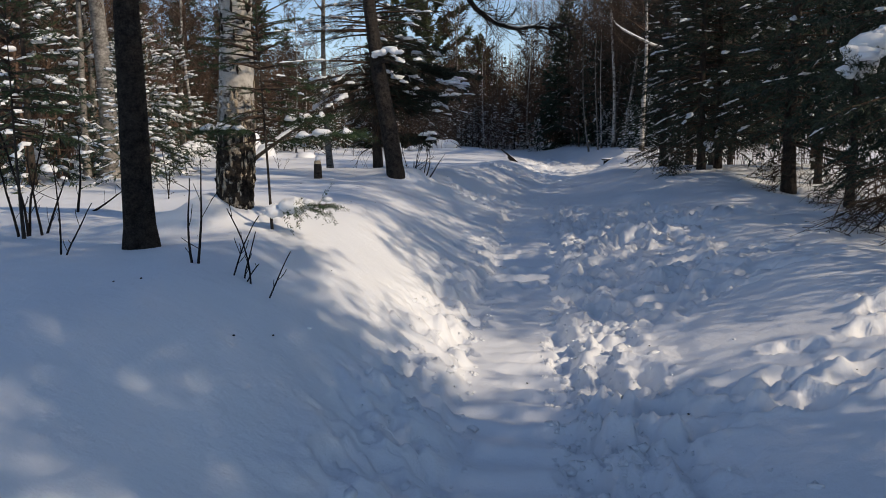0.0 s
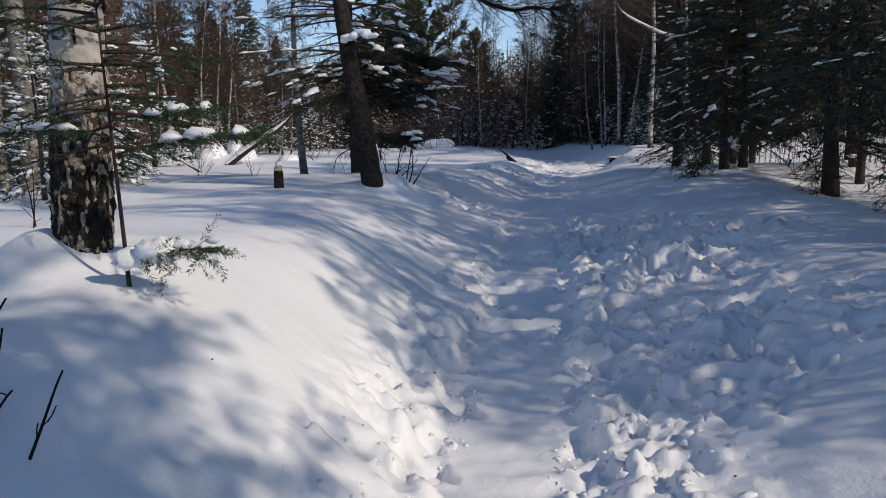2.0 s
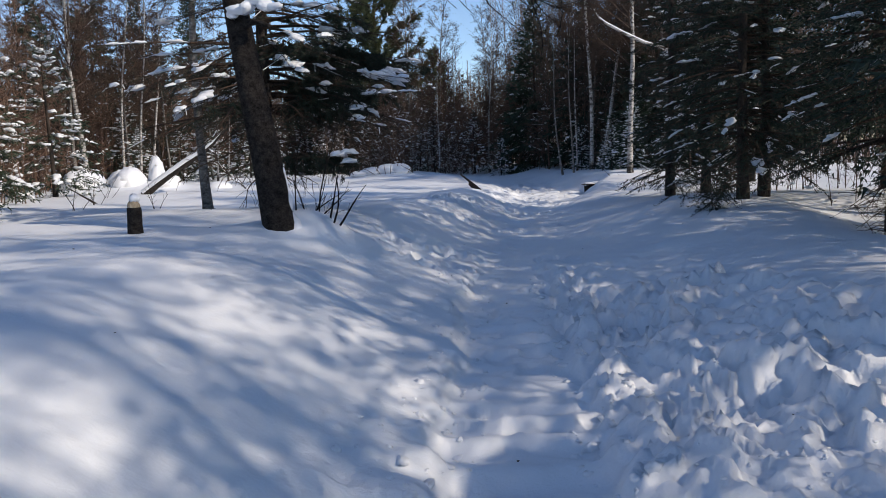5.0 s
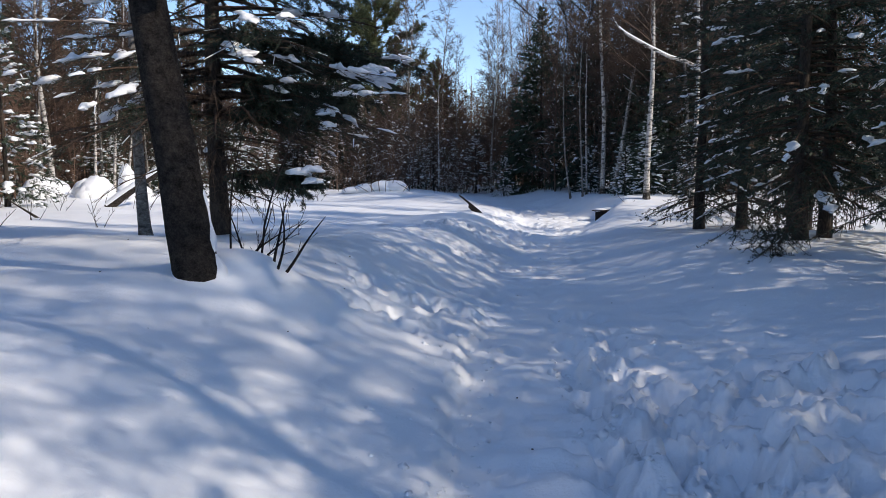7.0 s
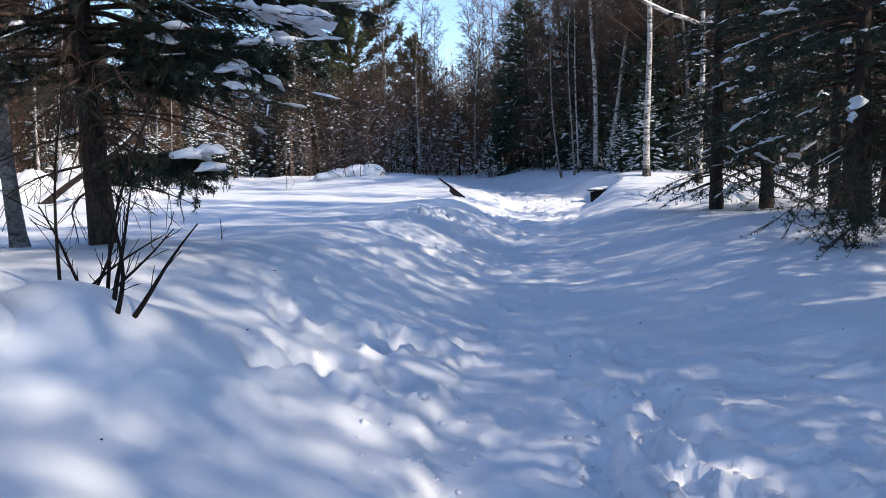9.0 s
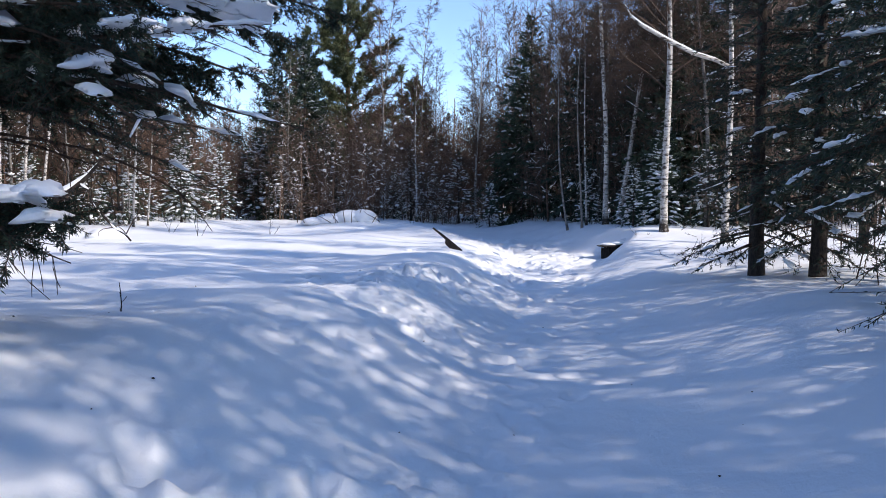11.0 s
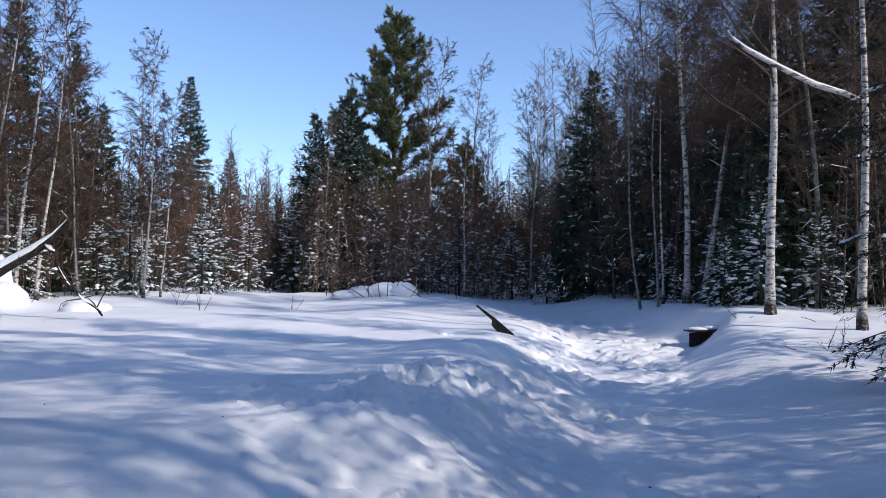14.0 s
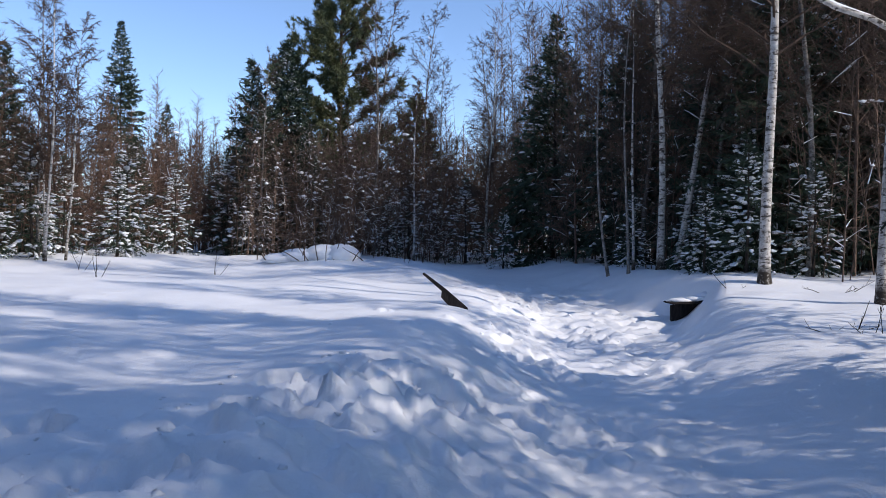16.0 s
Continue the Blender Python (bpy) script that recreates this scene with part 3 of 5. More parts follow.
    part("trunk", trunk, SPRUCE_BARK, root)
    tagged(part("branchwork", twigs, TWIG, root), kind="stuff")
    tagged(part("foliage", leaves, needle or NEEDLE, root, "dark green needles"), kind="stuff")
    if caps.n:
        tagged(part("branch_snow", caps, SNOW_CAP, root, "white snow lying on the boughs"), kind="stuff")
    return root


def bare_tree(root, h, r, seed, bark, lean=(0, 0), curve=(0, 0), first=0.3, boughs=26, spread=0.28, twig=1.0, tw=1.0, snow=0.0, droop=0.5, trunk_label="", far=False, flare=0.3):
    """A leafless tree: tapered trunk, rising boughs, thin hanging twigs."""
    rng = np.random.default_rng(seed)
    trunk, crown, caps = Geo(), Geo(), Geo()
    zs = np.concatenate([[-0.3, 0.0, 0.15, 0.4], np.linspace(0.9, h, 16)])
    k = np.clip(zs / h, 0, 1)
    cx = lean[0] * zs + curve[0] * k * k * h + 0.05 * np.sin(zs * 0.9 + seed)
    cy = lean[1] * zs + curve[1] * k * k * h + 0.05 * np.cos(zs * 0.7 + seed)
    rad = r * (1 - 0.9 * k ** 0.9) * (1 + flare * np.exp(-np.maximum(zs, 0) * 5))
    sides = 12 if r > 0.08 else 7
    trunk.tube(np.stack([cx, cy, zs], -1), rad[:, None] * (1 + rng.normal(0, 0.035, (len(zs), sides))), sides)
    at = lambda z: np.array([np.interp(z, zs, cx), np.interp(z, zs, cy), z])
    for b in range(boughs):
        u = first + (0.97 - first) * (b + rng.random()) / boughs
        a = rng.uniform(0, 2 * np.pi)
        ln = h * spread * (1.04 - 0.78 * u) * rng.uniform(0.6, 1.15)
        d = np.array([math.cos(a), math.sin(a), 0.55 + 0.9 * u])
        n = 5
        pts = curve_points(at(u * h), d / np.linalg.norm(d), ln, n, (0, 0, 0.1 - droop * 0.5), rng, 0.09)
        w = max(0.006, r * 0.28 * (1.1 - u)) * tw
        ww = np.linspace(w, 0.004 * tw, n + 1)
        crown.sticks(pts[:-1], pts[1:], ww[:-1], ww[1:])
        if rng.random() < snow:
            u0 = rng.uniform(0.1, 0.5)
            caps.drape(pts, u0, u0 + rng.uniform(0.15, 0.4), 0.012 + w, rng, 1.2, 6)
        m = max(3, int((4 + ln * 4.5) * twig))
        for s in range(m):
            uu = rng.uniform(0.2, 1.0)
            i = min(n - 1, int(uu * n))
            p0 = pts[i] + (pts[i + 1] - pts[i]) * (uu * n - i)
            d2 = (pts[i + 1] - pts[i]) / np.linalg.norm(pts[i + 1] - pts[i]) + rng.normal(0, 0.55, 3)
            d2 /= np.linalg.norm(d2)
            l2 = ln * rng.uniform(0.22, 0.5) * (1.2 - 0.6 * uu)
            q = curve_points(p0, d2, l2, 3, (0, 0, -droop * 0.6), rng, 0.12)
            crown.sticks(q[:-1], q[1:], [0.0055 * tw, 0.0045 * tw, 0.0035 * tw], [0.0045 * tw, 0.0035 * tw, 0.0025 * tw])
            c = max(3, int((12 if far else 7) * twig))
            v = rng.uniform(0.1, 1, c)
            j = np.minimum(2, (v * 3).astype(int))
            e = q[j] + (q[j + 1] - q[j]) * (v * 3 - j)[:, None]
            f = rng.normal(0, 1, (c, 3)) * [1, 1, 0.6] + d2 + [0, 0, -droop]
            f /= np.linalg.norm(f, axis=1)[:, None]
            tip = e + f * (l2 * rng.uniform(0.25, 0.6, (c, 1)))
            if far:
                sd = np.cross(f, rng.normal(0, 1, (c, 3)))
                sd /= np.linalg.norm(sd, axis=1)[:, None] + 1e-6
                crown.blades(e, tip, 0.0075 * tw, sd, True)
            else:
                crown.sticks(e, tip, 0.003 * tw, 0.0014 * tw)
    part("trunk", trunk, bark, root, trunk_label)
    part("crown", crown, TWIG if bark is not BROWN else BROWN, root, "bare thin brown twigs")
    if caps.n:
        tagged(part("branch_snow", caps, SNOW_CAP, root, "thin snow lying on the boughs"), kind="stuff")
    return root


def pine(root, h, r, seed):
    rng = np.random.default_rng(seed)
    trunk, twigs, leaves, caps = Geo(), Geo(), Geo(), Geo()
    zs = np.linspace(-0.3, h, 18)
    k = np.clip(zs / h, 0, 1)
    cx, cy = 0.06 * np.sin(zs * 0.6), 0.05 * np.cos(zs * 0.5)
    trunk.tube(np.stack([cx, cy, zs], -1), r * (1 - 0.9 * k), 12)
    P, D = [], []
    for b in range(85):
        u = 0.07 + 0.91 * (b / 85) ** 0.95
        a = rng.uniform(0, 2 * np.pi)
        ln = (6.0 * (1.03 - u) ** 0.72 * rng.uniform(0.45, 1.0)) * (0.75 if u < 0.35 else 1.0)
        d = np.array([math.cos(a), math.sin(a), 0.1 + 0.8 * u])
        pts = curve_points((np.interp(u * h, zs, cx), np.interp(u * h, zs, cy), u * h), d / np.linalg.norm(d), ln, 6, (0, 0, 0.25 if u > 0.5 else -0.1), rng, 0.1)
        w = np.linspace(0.012 + 0.02 * ln / 2, 0.006, 7)
        twigs.sticks(pts[:-1], pts[1:], w[:-1], w[1:])
        if u < 0.5 and rng.random() < 0.7:
            caps.blobs(pts[2:6] + [0, 0, 0.03], np.full(4, ln * 0.12), np.full(4, 0.06), np.full(4, 0.045), np.full(4, a), rng)
        m = int(ln * 16) + 4
        uu = rng.uniform(0.25, 1.0, m)
        i = np.minimum(5, (uu * 6).astype(int))
        p0 = pts[i] + (pts[i + 1] - pts[i]) * (uu * 6 - i)[:, None]
        dd = rng.normal(0, 0.6, (m, 3)) + (pts[-1] - pts[0]) / ln + [0, 0, 0.25]
        dd /= np.linalg.norm(dd, axis=1)[:, None]
        lens = rng.uniform(0.25, 0.55, (m, 1))
        twigs.sticks(p0, p0 + dd * lens, 0.008, 0.004)
        if u > 0.15:
            P.append(p0 + dd * lens), D.append(dd)
    P, D = np.vstack(P), np.vstack(D)
    per = 40
    idx = np.repeat(np.arange(len(P)), per)
    base = P[idx] - D[idx] * rng.uniform(0, 0.28, (len(idx), 1))
    way = D[idx] * 0.8 + rng.normal(0, 0.65, (len(idx), 3))
    way /= np.linalg.norm(way, axis=1)[:, None]
    side = np.cross(way, rng.normal(0, 1, (len(idx), 3)))
    side /= np.linalg.norm(side, axis=1)[:, None]
    leaves.blades(base, base + way * rng.uniform(0.14, 0.27, (len(idx), 1)), 0.034, side, True)
    part("trunk", trunk, PINE_BARK, root, "reddish orange bark")
    part("branchwork", twigs, PINE_BARK, root)
    tagged(part("foliage", leaves, NEEDLE_PINE, root, "yellowish green needle tufts"), kind="stuff")
    tagged(part("branch_snow", caps, SNOW_CAP, root, "white snow on the lower boughs"), kind="stuff")
    return root


def scaled(x, y, s, rz, dz=0.0, tip=0.0):
    return pose(x, y, gz(x, y) + dz, 0, tip, rz) @ Matrix.Diagonal((s, s, s, 1))


def needled(P, D, L, rng, density, length, wide=0.2):
    """Needles along given twigs."""
    g = Geo()
    idx = np.repeat(np.arange(len(P)), np.maximum(4, L * density).astype(int))
    n = len(idx)
    base = P[idx] + D[idx] * (L[idx] * rng.random(n))[:, None]
    perp = np.cross(D[idx], rng.normal(0, 1, (n, 3)) + [0, 0, 0.6])
    perp /= np.linalg.norm(perp, axis=1)[:, None] + 1e-6
    way = D[idx] * 0.7 + perp
    way /= np.linalg.norm(way, axis=1)[:, None]
    side = np.cross(way, rng.normal(0, 1, (n, 3)))
    side /= np.linalg.norm(side, axis=1)[:, None] + 1e-6
    g.blades(base, base + way * (length * rng.uniform(0.7, 1.1, (n, 1))), length * wide, side)
    return g


# ---- trees beside the path ----
SP = "snow-dusted dark green spruce tree standing in deep snow"


def planted(name, label, x, y, group="", sink=0.0, rz=0):
    return thing(name, label, "tree", x, y, gz(x, y) - sink, rz, group)


t = planted("bare_trunk_tree", "tall slim tree with dark brown scaly bark in snow", -1.96, 5.43)
bare_tree(t, 9.0, 0.098, 5, BARK, lean=(-0.03, 0.0), first=0.42, boughs=22, droop=0.3)
t = planted("birch_tree", "old birch with white upper bark and rugged dark foot", -1.64, 6.5)
bare_tree(t, 11.0, 0.15, 6, BIRCH_OLD, lean=(0.02, 0.02), first=0.36, boughs=26, flare=-0.08)
r = np.random.default_rng(61)
for count, mat, label, top in [(420, BARK, "rugged black bark ridges", 0.62), (260, OCHRE_BARK, "peeling ochre and white bark scraps", 0.95), (120, BARK, "dark loose bark flakes", 2.6)]:
    zz = top * r.random(count) ** (1.0 if top < 2 else 0.7) - 0.08 + r.normal(0, 0.03, count)
    aa = r.uniform(0, 2 * np.pi, count)
    rr = 0.15 * (1 - 0.9 * (np.maximum(zz, 0) / 11) ** 0.9) * (1 - 0.08 * np.exp(-np.maximum(zz, 0) * 5))
    cx, cy = 0.02 * zz + 0.05 * np.sin(zz * 0.9 + 6), 0.02 * zz + 0.05 * np.cos(zz * 0.7 + 6)
    g = Geo()
    g.blobs(np.stack([cx + rr * np.cos(aa), cy + rr * np.sin(aa), zz], -1), r.uniform(0.005, 0.016, count), r.uniform(0.008, 0.026, count), r.uniform(0.012, 0.05, count), aa, r, 6, 4, 0.3)
    tagged(part("foot_bark", g, mat, t, label), kind="stuff")
t = planted("birch_tree", "grey-white birch trunk behind snowy young spruces", -5.9, 14.2)
bare_tree(t, 12.0, 0.16, 7, BIRCH_GREY, lean=(0.02, 0), first=0.35, boughs=24)
t = planted("leaning_tree", "leaning dark-barked tree with snow packed against its foot", -0.87, 14.35, sink=0.1)
bare_tree(t, 8.5, 0.165, 8, BARK, lean=(-0.11, 0.02), curve=(0.03, 0.0), first=0.5, boughs=18, droop=0.3, flare=0.05)
b = Geo()
limb = np.array([[-0.43, 0.1, 4.05], [0.3, 0.9, 4.15], [0.9, 1.7, 3.95], [1.35, 2.3, 3.62], [1.6, 2.5, 3.3], [2.0, 2.6, 3.02], [2.45, 2.62, 2.9], [2.8, 2.65, 2.94], [3.1, 2.65, 2.9], [3.5, 2.65, 2.98]])
b.tube(limb, np.linspace(0.075, 0.022, 10), 7)
rs = np.random.default_rng(5)
for k in range(95):
    i = int(rs.integers(1, 10))
    q = curve_points(limb[i], (0.6, rs.normal(0, 0.6), -0.25 + rs.normal(0, 0.4)), rs.uniform(0.4, 1.1), 4, (0.2, 0, 0.5), rs, 0.25)
    b.sticks(q[:-1], q[1:], np.linspace(0.013, 0.006, 4), np.linspace(0.011, 0.004, 4))
    e = q[1:4] + rs.normal(0, 0.16, (3, 3))
    b.sticks(q[1:4], e, 0.005, 0.003)
limb_part = part("limb", b, BARK, t, "crooked bare overhanging limb")
c = Geo()
c.tube(limb[4:9] + [0, 0, 0.03], [0.015, 0.035, 0.03, 0.03, 0.01], 7)
part("limb_snow", c, SNOW_CAP, limb_part, "thin snow along the limb")
g = Geo()
zz = np.linspace(0.0, 0.75, 8)
g.tube(np.stack([-0.11 * zz + 0.15 * (1 - 0.1 * zz) + 0.05 * np.sin(zz * 0.9 + 8) + 0.012 * np.sin(zz * 23), 0.0 + 0.02 * np.sin(zz * 17), zz], -1), [0.10, 0.06, 0.034, 0.036, 0.026, 0.03, 0.02, 0.004], 9)
part("snow_strip", g, SNOW_CAP, t, "white snow strip plastered on the trunk")
# broken stub with a snow cap on the leaning trunk
g = Geo()
st = curve_points((-0.22, -0.1, 2.05), (0.75, -0.45, 0.5), 0.5, 5, (0.3, 0, -0.9), np.random.default_rng(8), 0.1)
g.tube(st, np.linspace(0.05, 0.02, 6), 7)
stub = part("broken_stub", g, BARK, t)
g = Geo()
g.blobs(np.array([[-0.2, -0.2, 2.2], [0.0, -0.24, 2.27], [0.15, -0.3, 2.2]]), np.array([0.13, 0.14, 0.12]), np.array([0.07, 0.06, 0.05]), np.array([0.05, 0.04, 0.04]), np.array([0.1, -0.3, -0.6]), rs, 12, 6, 0.08)
g.blobs(np.array([[-0.1, -0.22, 2.22], [0.08, -0.28, 2.22], [-0.26, -0.16, 2.17], [0.02, -0.18, 2.25]]), np.array([0.09, 0.08, 0.06, 0.07]), np.array([0.06, 0.04, 0.06, 0.05]), np.array([0.06, 0.06, 0.05, 0.04]), np.array([0.9, 0.3, 0, 1.2]), rs, 10, 5, 0.1)
part("stub_snow", g, SNOW_CAP, stub, "white snow cap on the broken stub")
t = planted("fir_tree", "large dark fir with snow-laden drooping boughs", -1.45, 17.8)
fir = t
conifer(t, 9.5, 0.105, 1.4, 2.35, 21, step=0.19, per=7, fine=0.6, snow=0.75, droop=0.3, needle_len=0.045, wide=0.17, split=True, skirt=0.95, thin=1.0, heavy=1.35, sub=1, needle=NEEDLE_DARK, dust=0.035)
r = np.random.default_rng(24)
for k in range(46):
    # long bare boughs below the crown
    a, z = r.uniform(0, 6.283), r.uniform(0.45, 2.3)
    q = curve_points((0, 0, z), (math.cos(a), math.sin(a), r.uniform(-0.1, 0.3)), r.uniform(0.6, 1.7), 7, (0, 0, -0.55), r, 0.09)
    g = Geo()
    g.tube(q, np.linspace(0.013, 0.004, 8), 5)
    for j in range(12):
        i = int(r.integers(2, 7))
        w = curve_points(q[i], q[i + 1] - q[i] + r.normal(0, 0.1, 3), r.uniform(0.15, 0.5), 3, (0, 0, -0.4), r, 0.15)
        g.sticks(w[:-1], w[1:], 0.004, 0.0025)
    part("dead_bough", g, TWIG, t)
r = np.random.default_rng(23)
foot = np.array(fir.location)
for x, y, z, dense in [(0.87, 18.9, 2.92, 0.8), (0.55, 18.4, 2.64, 1.0), (0.4, 18.7, 2.42, 0.55), (0.05, 18.7, 2.43, 1.2), (-0.12, 18.9, 2.31, 1.2), (-0.37, 18.9, 2.23, 1.0), (-0.3, 17.6, 2.08, 0.5), (0.35, 18.2, 2.89, 1.2), (0.15, 17.8, 2.78, 1.2),
                       (0.07, 16.9, 2.4, 1.0), (-0.21, 16.9, 2.19, 1.0), (-0.27, 18.2, 2.35, 1.0), (0.2, 17.5, 2.95, 0.8), (-0.12, 16.65, 1.5, 0.75), (-0.3, 16.5, 1.42, 0.6), (-1.9, 16.2, 2.2, 0.35), (-0.6, 16.1, 2.9, 0.4), (-2.6, 17.0, 2.6, 0.35), (0.1, 17.0, 3.3, 0.4)]:
    tip = np.array([x, y, z]) - foot
    root = np.array([0, 0, tip[2] + r.uniform(-0.05, 0.3)])
    u = np.linspace(0, 1, 9)[:, None]
    line = root + (tip - root) * u + np.array([0, 0, 0.22]) * u * (1 - u) * 2 + r.normal(0, 0.025, (9, 3)) * np.sin(u * 3.1)
    g = Geo()
    g.tube(line, np.linspace(0.026, 0.005, 9), 7)
    bough = part("long_bough", g, TWIG, fir)
    n = int(84 * dense)
    s = 0.12 + 0.88 * r.random(n) ** 0.75
    i = np.minimum(7, (s * 8).astype(int))
    p = line[i] + (line[i + 1] - line[i]) * (s * 8 - i)[:, None]
    ax = (tip - root) / np.linalg.norm(tip - root)
    side = np.cross(ax, [0, 0, 1.0])
    w = ax * r.uniform(0.3, 1.0, (n, 1)) + side * r.normal(0, 0.6, (n, 1)) + np.array([0, 0, -1.0]) * r.uniform(-0.1, 0.85, (n, 1))
    w /= np.linalg.norm(w, axis=1)[:, None]
    ln = r.uniform(0.12, 0.4, n) * (1.15 - 0.6 * s)
    sub = np.repeat(np.arange(n), 3)
    v = r.uniform(0.2, 0.9, len(sub))
    p2, w2 = p[sub] + w[sub] * (ln[sub] * v)[:, None], w[sub] + r.normal(0, 0.5, (len(sub), 3))
    w2 /= np.linalg.norm(w2, axis=1)[:, None]
    p, w, ln = np.vstack([p, p2]), np.vstack([w, w2]), np.concatenate([ln, ln[sub] * 0.45])
    g = Geo()
    g.sticks(p, p + w * ln[:, None], 0.004, 0.002)
    tagged(part("twigwork", g, TWIG, bough), kind="stuff")
    tagged(part("bough_foliage", needled(p, w, ln, r, 300, 0.036, 0.17), NEEDLE_DARK, bough), kind="stuff")
for x, y, z, a, h in [(0.05, 17.5, 2.68, 0.16, 0.07), (0.2, 17.6, 2.67, 0.15, 0.07), (0.33, 17.8, 2.62, 0.15, 0.08), (0.34, 18.0, 2.8, 0.1, 0.06), (0.43, 18.2, 2.8, 0.11, 0.06), (0.6, 18.6, 3.0, 0.1, 0.05), (0.7, 18.8, 2.98, 0.08, 0.04), (0.05, 16.9, 2.38, 0.12, 0.06),
                      (0.0, 17.2, 2.42, 0.11, 0.06), (-0.12, 16.9, 2.2, 0.1, 0.06), (-0.29, 18.2, 2.3, 0.1, 0.06), (0.37, 18.7, 2.47, 0.06, 0.03), (0.18, 17.5, 2.53, 0.07, 0.04), (0.29, 17.7, 2.74, 0.12, 0.06), (-0.19, 16.6, 1.5, 0.1, 0.07), (-0.35, 16.6, 1.58, 0.12, 0.06), (-0.26, 16.6, 1.62, 0.08, 0.05)]:
    g = Geo()
    for k in range(4):
        turn = r.normal(0.2, 0.6)
        way = np.array([math.cos(turn), math.sin(turn), r.normal(-0.12, 0.12)]) * a * r.uniform(0.7, 1.3)
        c = np.array([x, y, z]) - foot + r.normal(0, 0.4, 3) * [a, a, h * 0.25]
        g.drape(np.array([c - way, c + [0, 0, a * 0.12], c + way]), 0.0, 1.0, h * r.uniform(0.55, 1.0), r, 1.5, 10)
    part("snow_clump", g, SNOW_CAP, fir)
t = planted("birch_tree", "slender birch trunk beyond the dark fir", -2.68, 18.99)
bare_tree(t, 9.0, 0.078, 9, BIRCH_GREY, first=0.4, boughs=20)

# spruces on the shaded side of the path
near = []
for i, (x, y, h, r, first, reach) in enumerate([(6.25, 19.5, 8.5, 0.1, 0.85, 2.0), (7.15, 16.6, 10.5, 0.14, 1.1, 2.5), (6.75, 24.6, 9.0, 0.11, 0.45, 1.55)]):
    t = planted("spruce_tree", SP, x, y, "spruces beside the path")
    conifer(t, h, r, first, reach, 40 + i, step=0.22, per=6, fine=0.72, snow=0.34, needle_len=0.075, thin=1.1, split=True, skirt=0.75, heavy=1.05, dust=0.006, needle=NEEDLE_DARK)
    near.append(t)
mid = []
for i in range(2):
    x, y = [(8.3, 23.2), (8.4, 18.0)][i]
    t = planted("spruce_tree", SP, x, y, "spruces beside the path")
    conifer(t, 9.5, 0.08, 1.35, 2.3, 50 + i, step=0.25, per=6, fine=0.55, snow=0.3, needle_len=0.15, thin=0.55, wide=0.3, far=True, skirt=0.75, needle=NEEDLE_DARK)
    mid.append(t)
for x, y, s, rz, k in [(6.75, 19.75, 0.95, 100, 0), (7.35, 24.0, 1.0, 200, 2), (5.85, 8.9, 0.95, 140, 1)]:
    last = copy_thing(near[k], scaled(x, y, s, rz))
    if y < 10:
        near_spruce = last
# Many of these stand out of view, added to shade the path and bank.
for x, y, s, rz in [(7.3, 21.8, 1.0, 100), (9.6, 20.8, 1.15, 20), (8.7, 14.6, 1.1, 80), (9.5, 26.4, 1.0, 10), (10.6, 8.7, 1.2, 300), (12.5, 6.5, 1.25, 50), (12.0, 7.7, 1.3, 200), 
                    (4.9, 1.1, 1.15, 10), (4.2, -0.1, 0.95, 70), (6.9, 13.6, 1.0, 45), (5.0, 5.2, 0.46, 20), (5.3, 4.5, 0.48, 120), (4.9, 6.1, 0.44, 260), (8.8, 13.6, 1.2, 250), (5.3, -0.5, 1.0, 75), (4.3, -2.4, 0.9, 160), (6.4, 5.5, 0.95, 33), (8.2, 5.2, 1.1, 190), (7.6, -0.6, 1.1, 10), (9.0, -2.5, 1.1, 100), (11.0, -6.5, 1.2, 200), (6.0, -5.0, 1.0, 60), (7.5, 12.7, 1.0, 210), (9.9, 12.6, 1.15, 350), (8.2, 11.2, 1.0, 120), (9.0, 19.4, 1.05, 140), (5.9, 0.45, 1.05, 220), (7.2, -0.3, 1.15, 40), (5.3, 1.5, 1.0, 150)]:
    copy_thing(mid[int(x * 7 + y * 3) % 2], scaled(x, y, s, rz))

# a long bough of the nearest spruce, loaded with snow
r = np.random.default_rng(77)
inv = near_spruce.matrix_basis.inverted()
line = [Vector(p) for p in ((5.85, 8.9, 2.75), (5.3, 8.6, 2.72), (4.8, 8.3, 2.6), (4.35, 8.0, 2.42), (4.0, 7.8, 2.25), (3.75, 7.65, 2.1))]
line = np.array([tuple(inv @ p) for p in line])
g = Geo()
g.tube(line, np.linspace(0.03, 0.008, 6), 7)
long_bough = part("long_bough", g, TWIG, near_spruce)
i = r.integers(1, 5, 150)
p = line[i] + (line[i + 1] - line[i]) * r.random((150, 1))
w = (line[-1] - line[0]) / np.linalg.norm(line[-1] - line[0]) * 0.6 + r.normal(0, 0.55, (150, 3)) + [0, 0, -0.35]
w /= np.linalg.norm(w, axis=1)[:, None]
tagged(part("bough_foliage", needled(p, w, r.uniform(0.12, 0.4, 150), r, 160, 0.05, 0.14), NEEDLE, long_bough), kind="stuff")
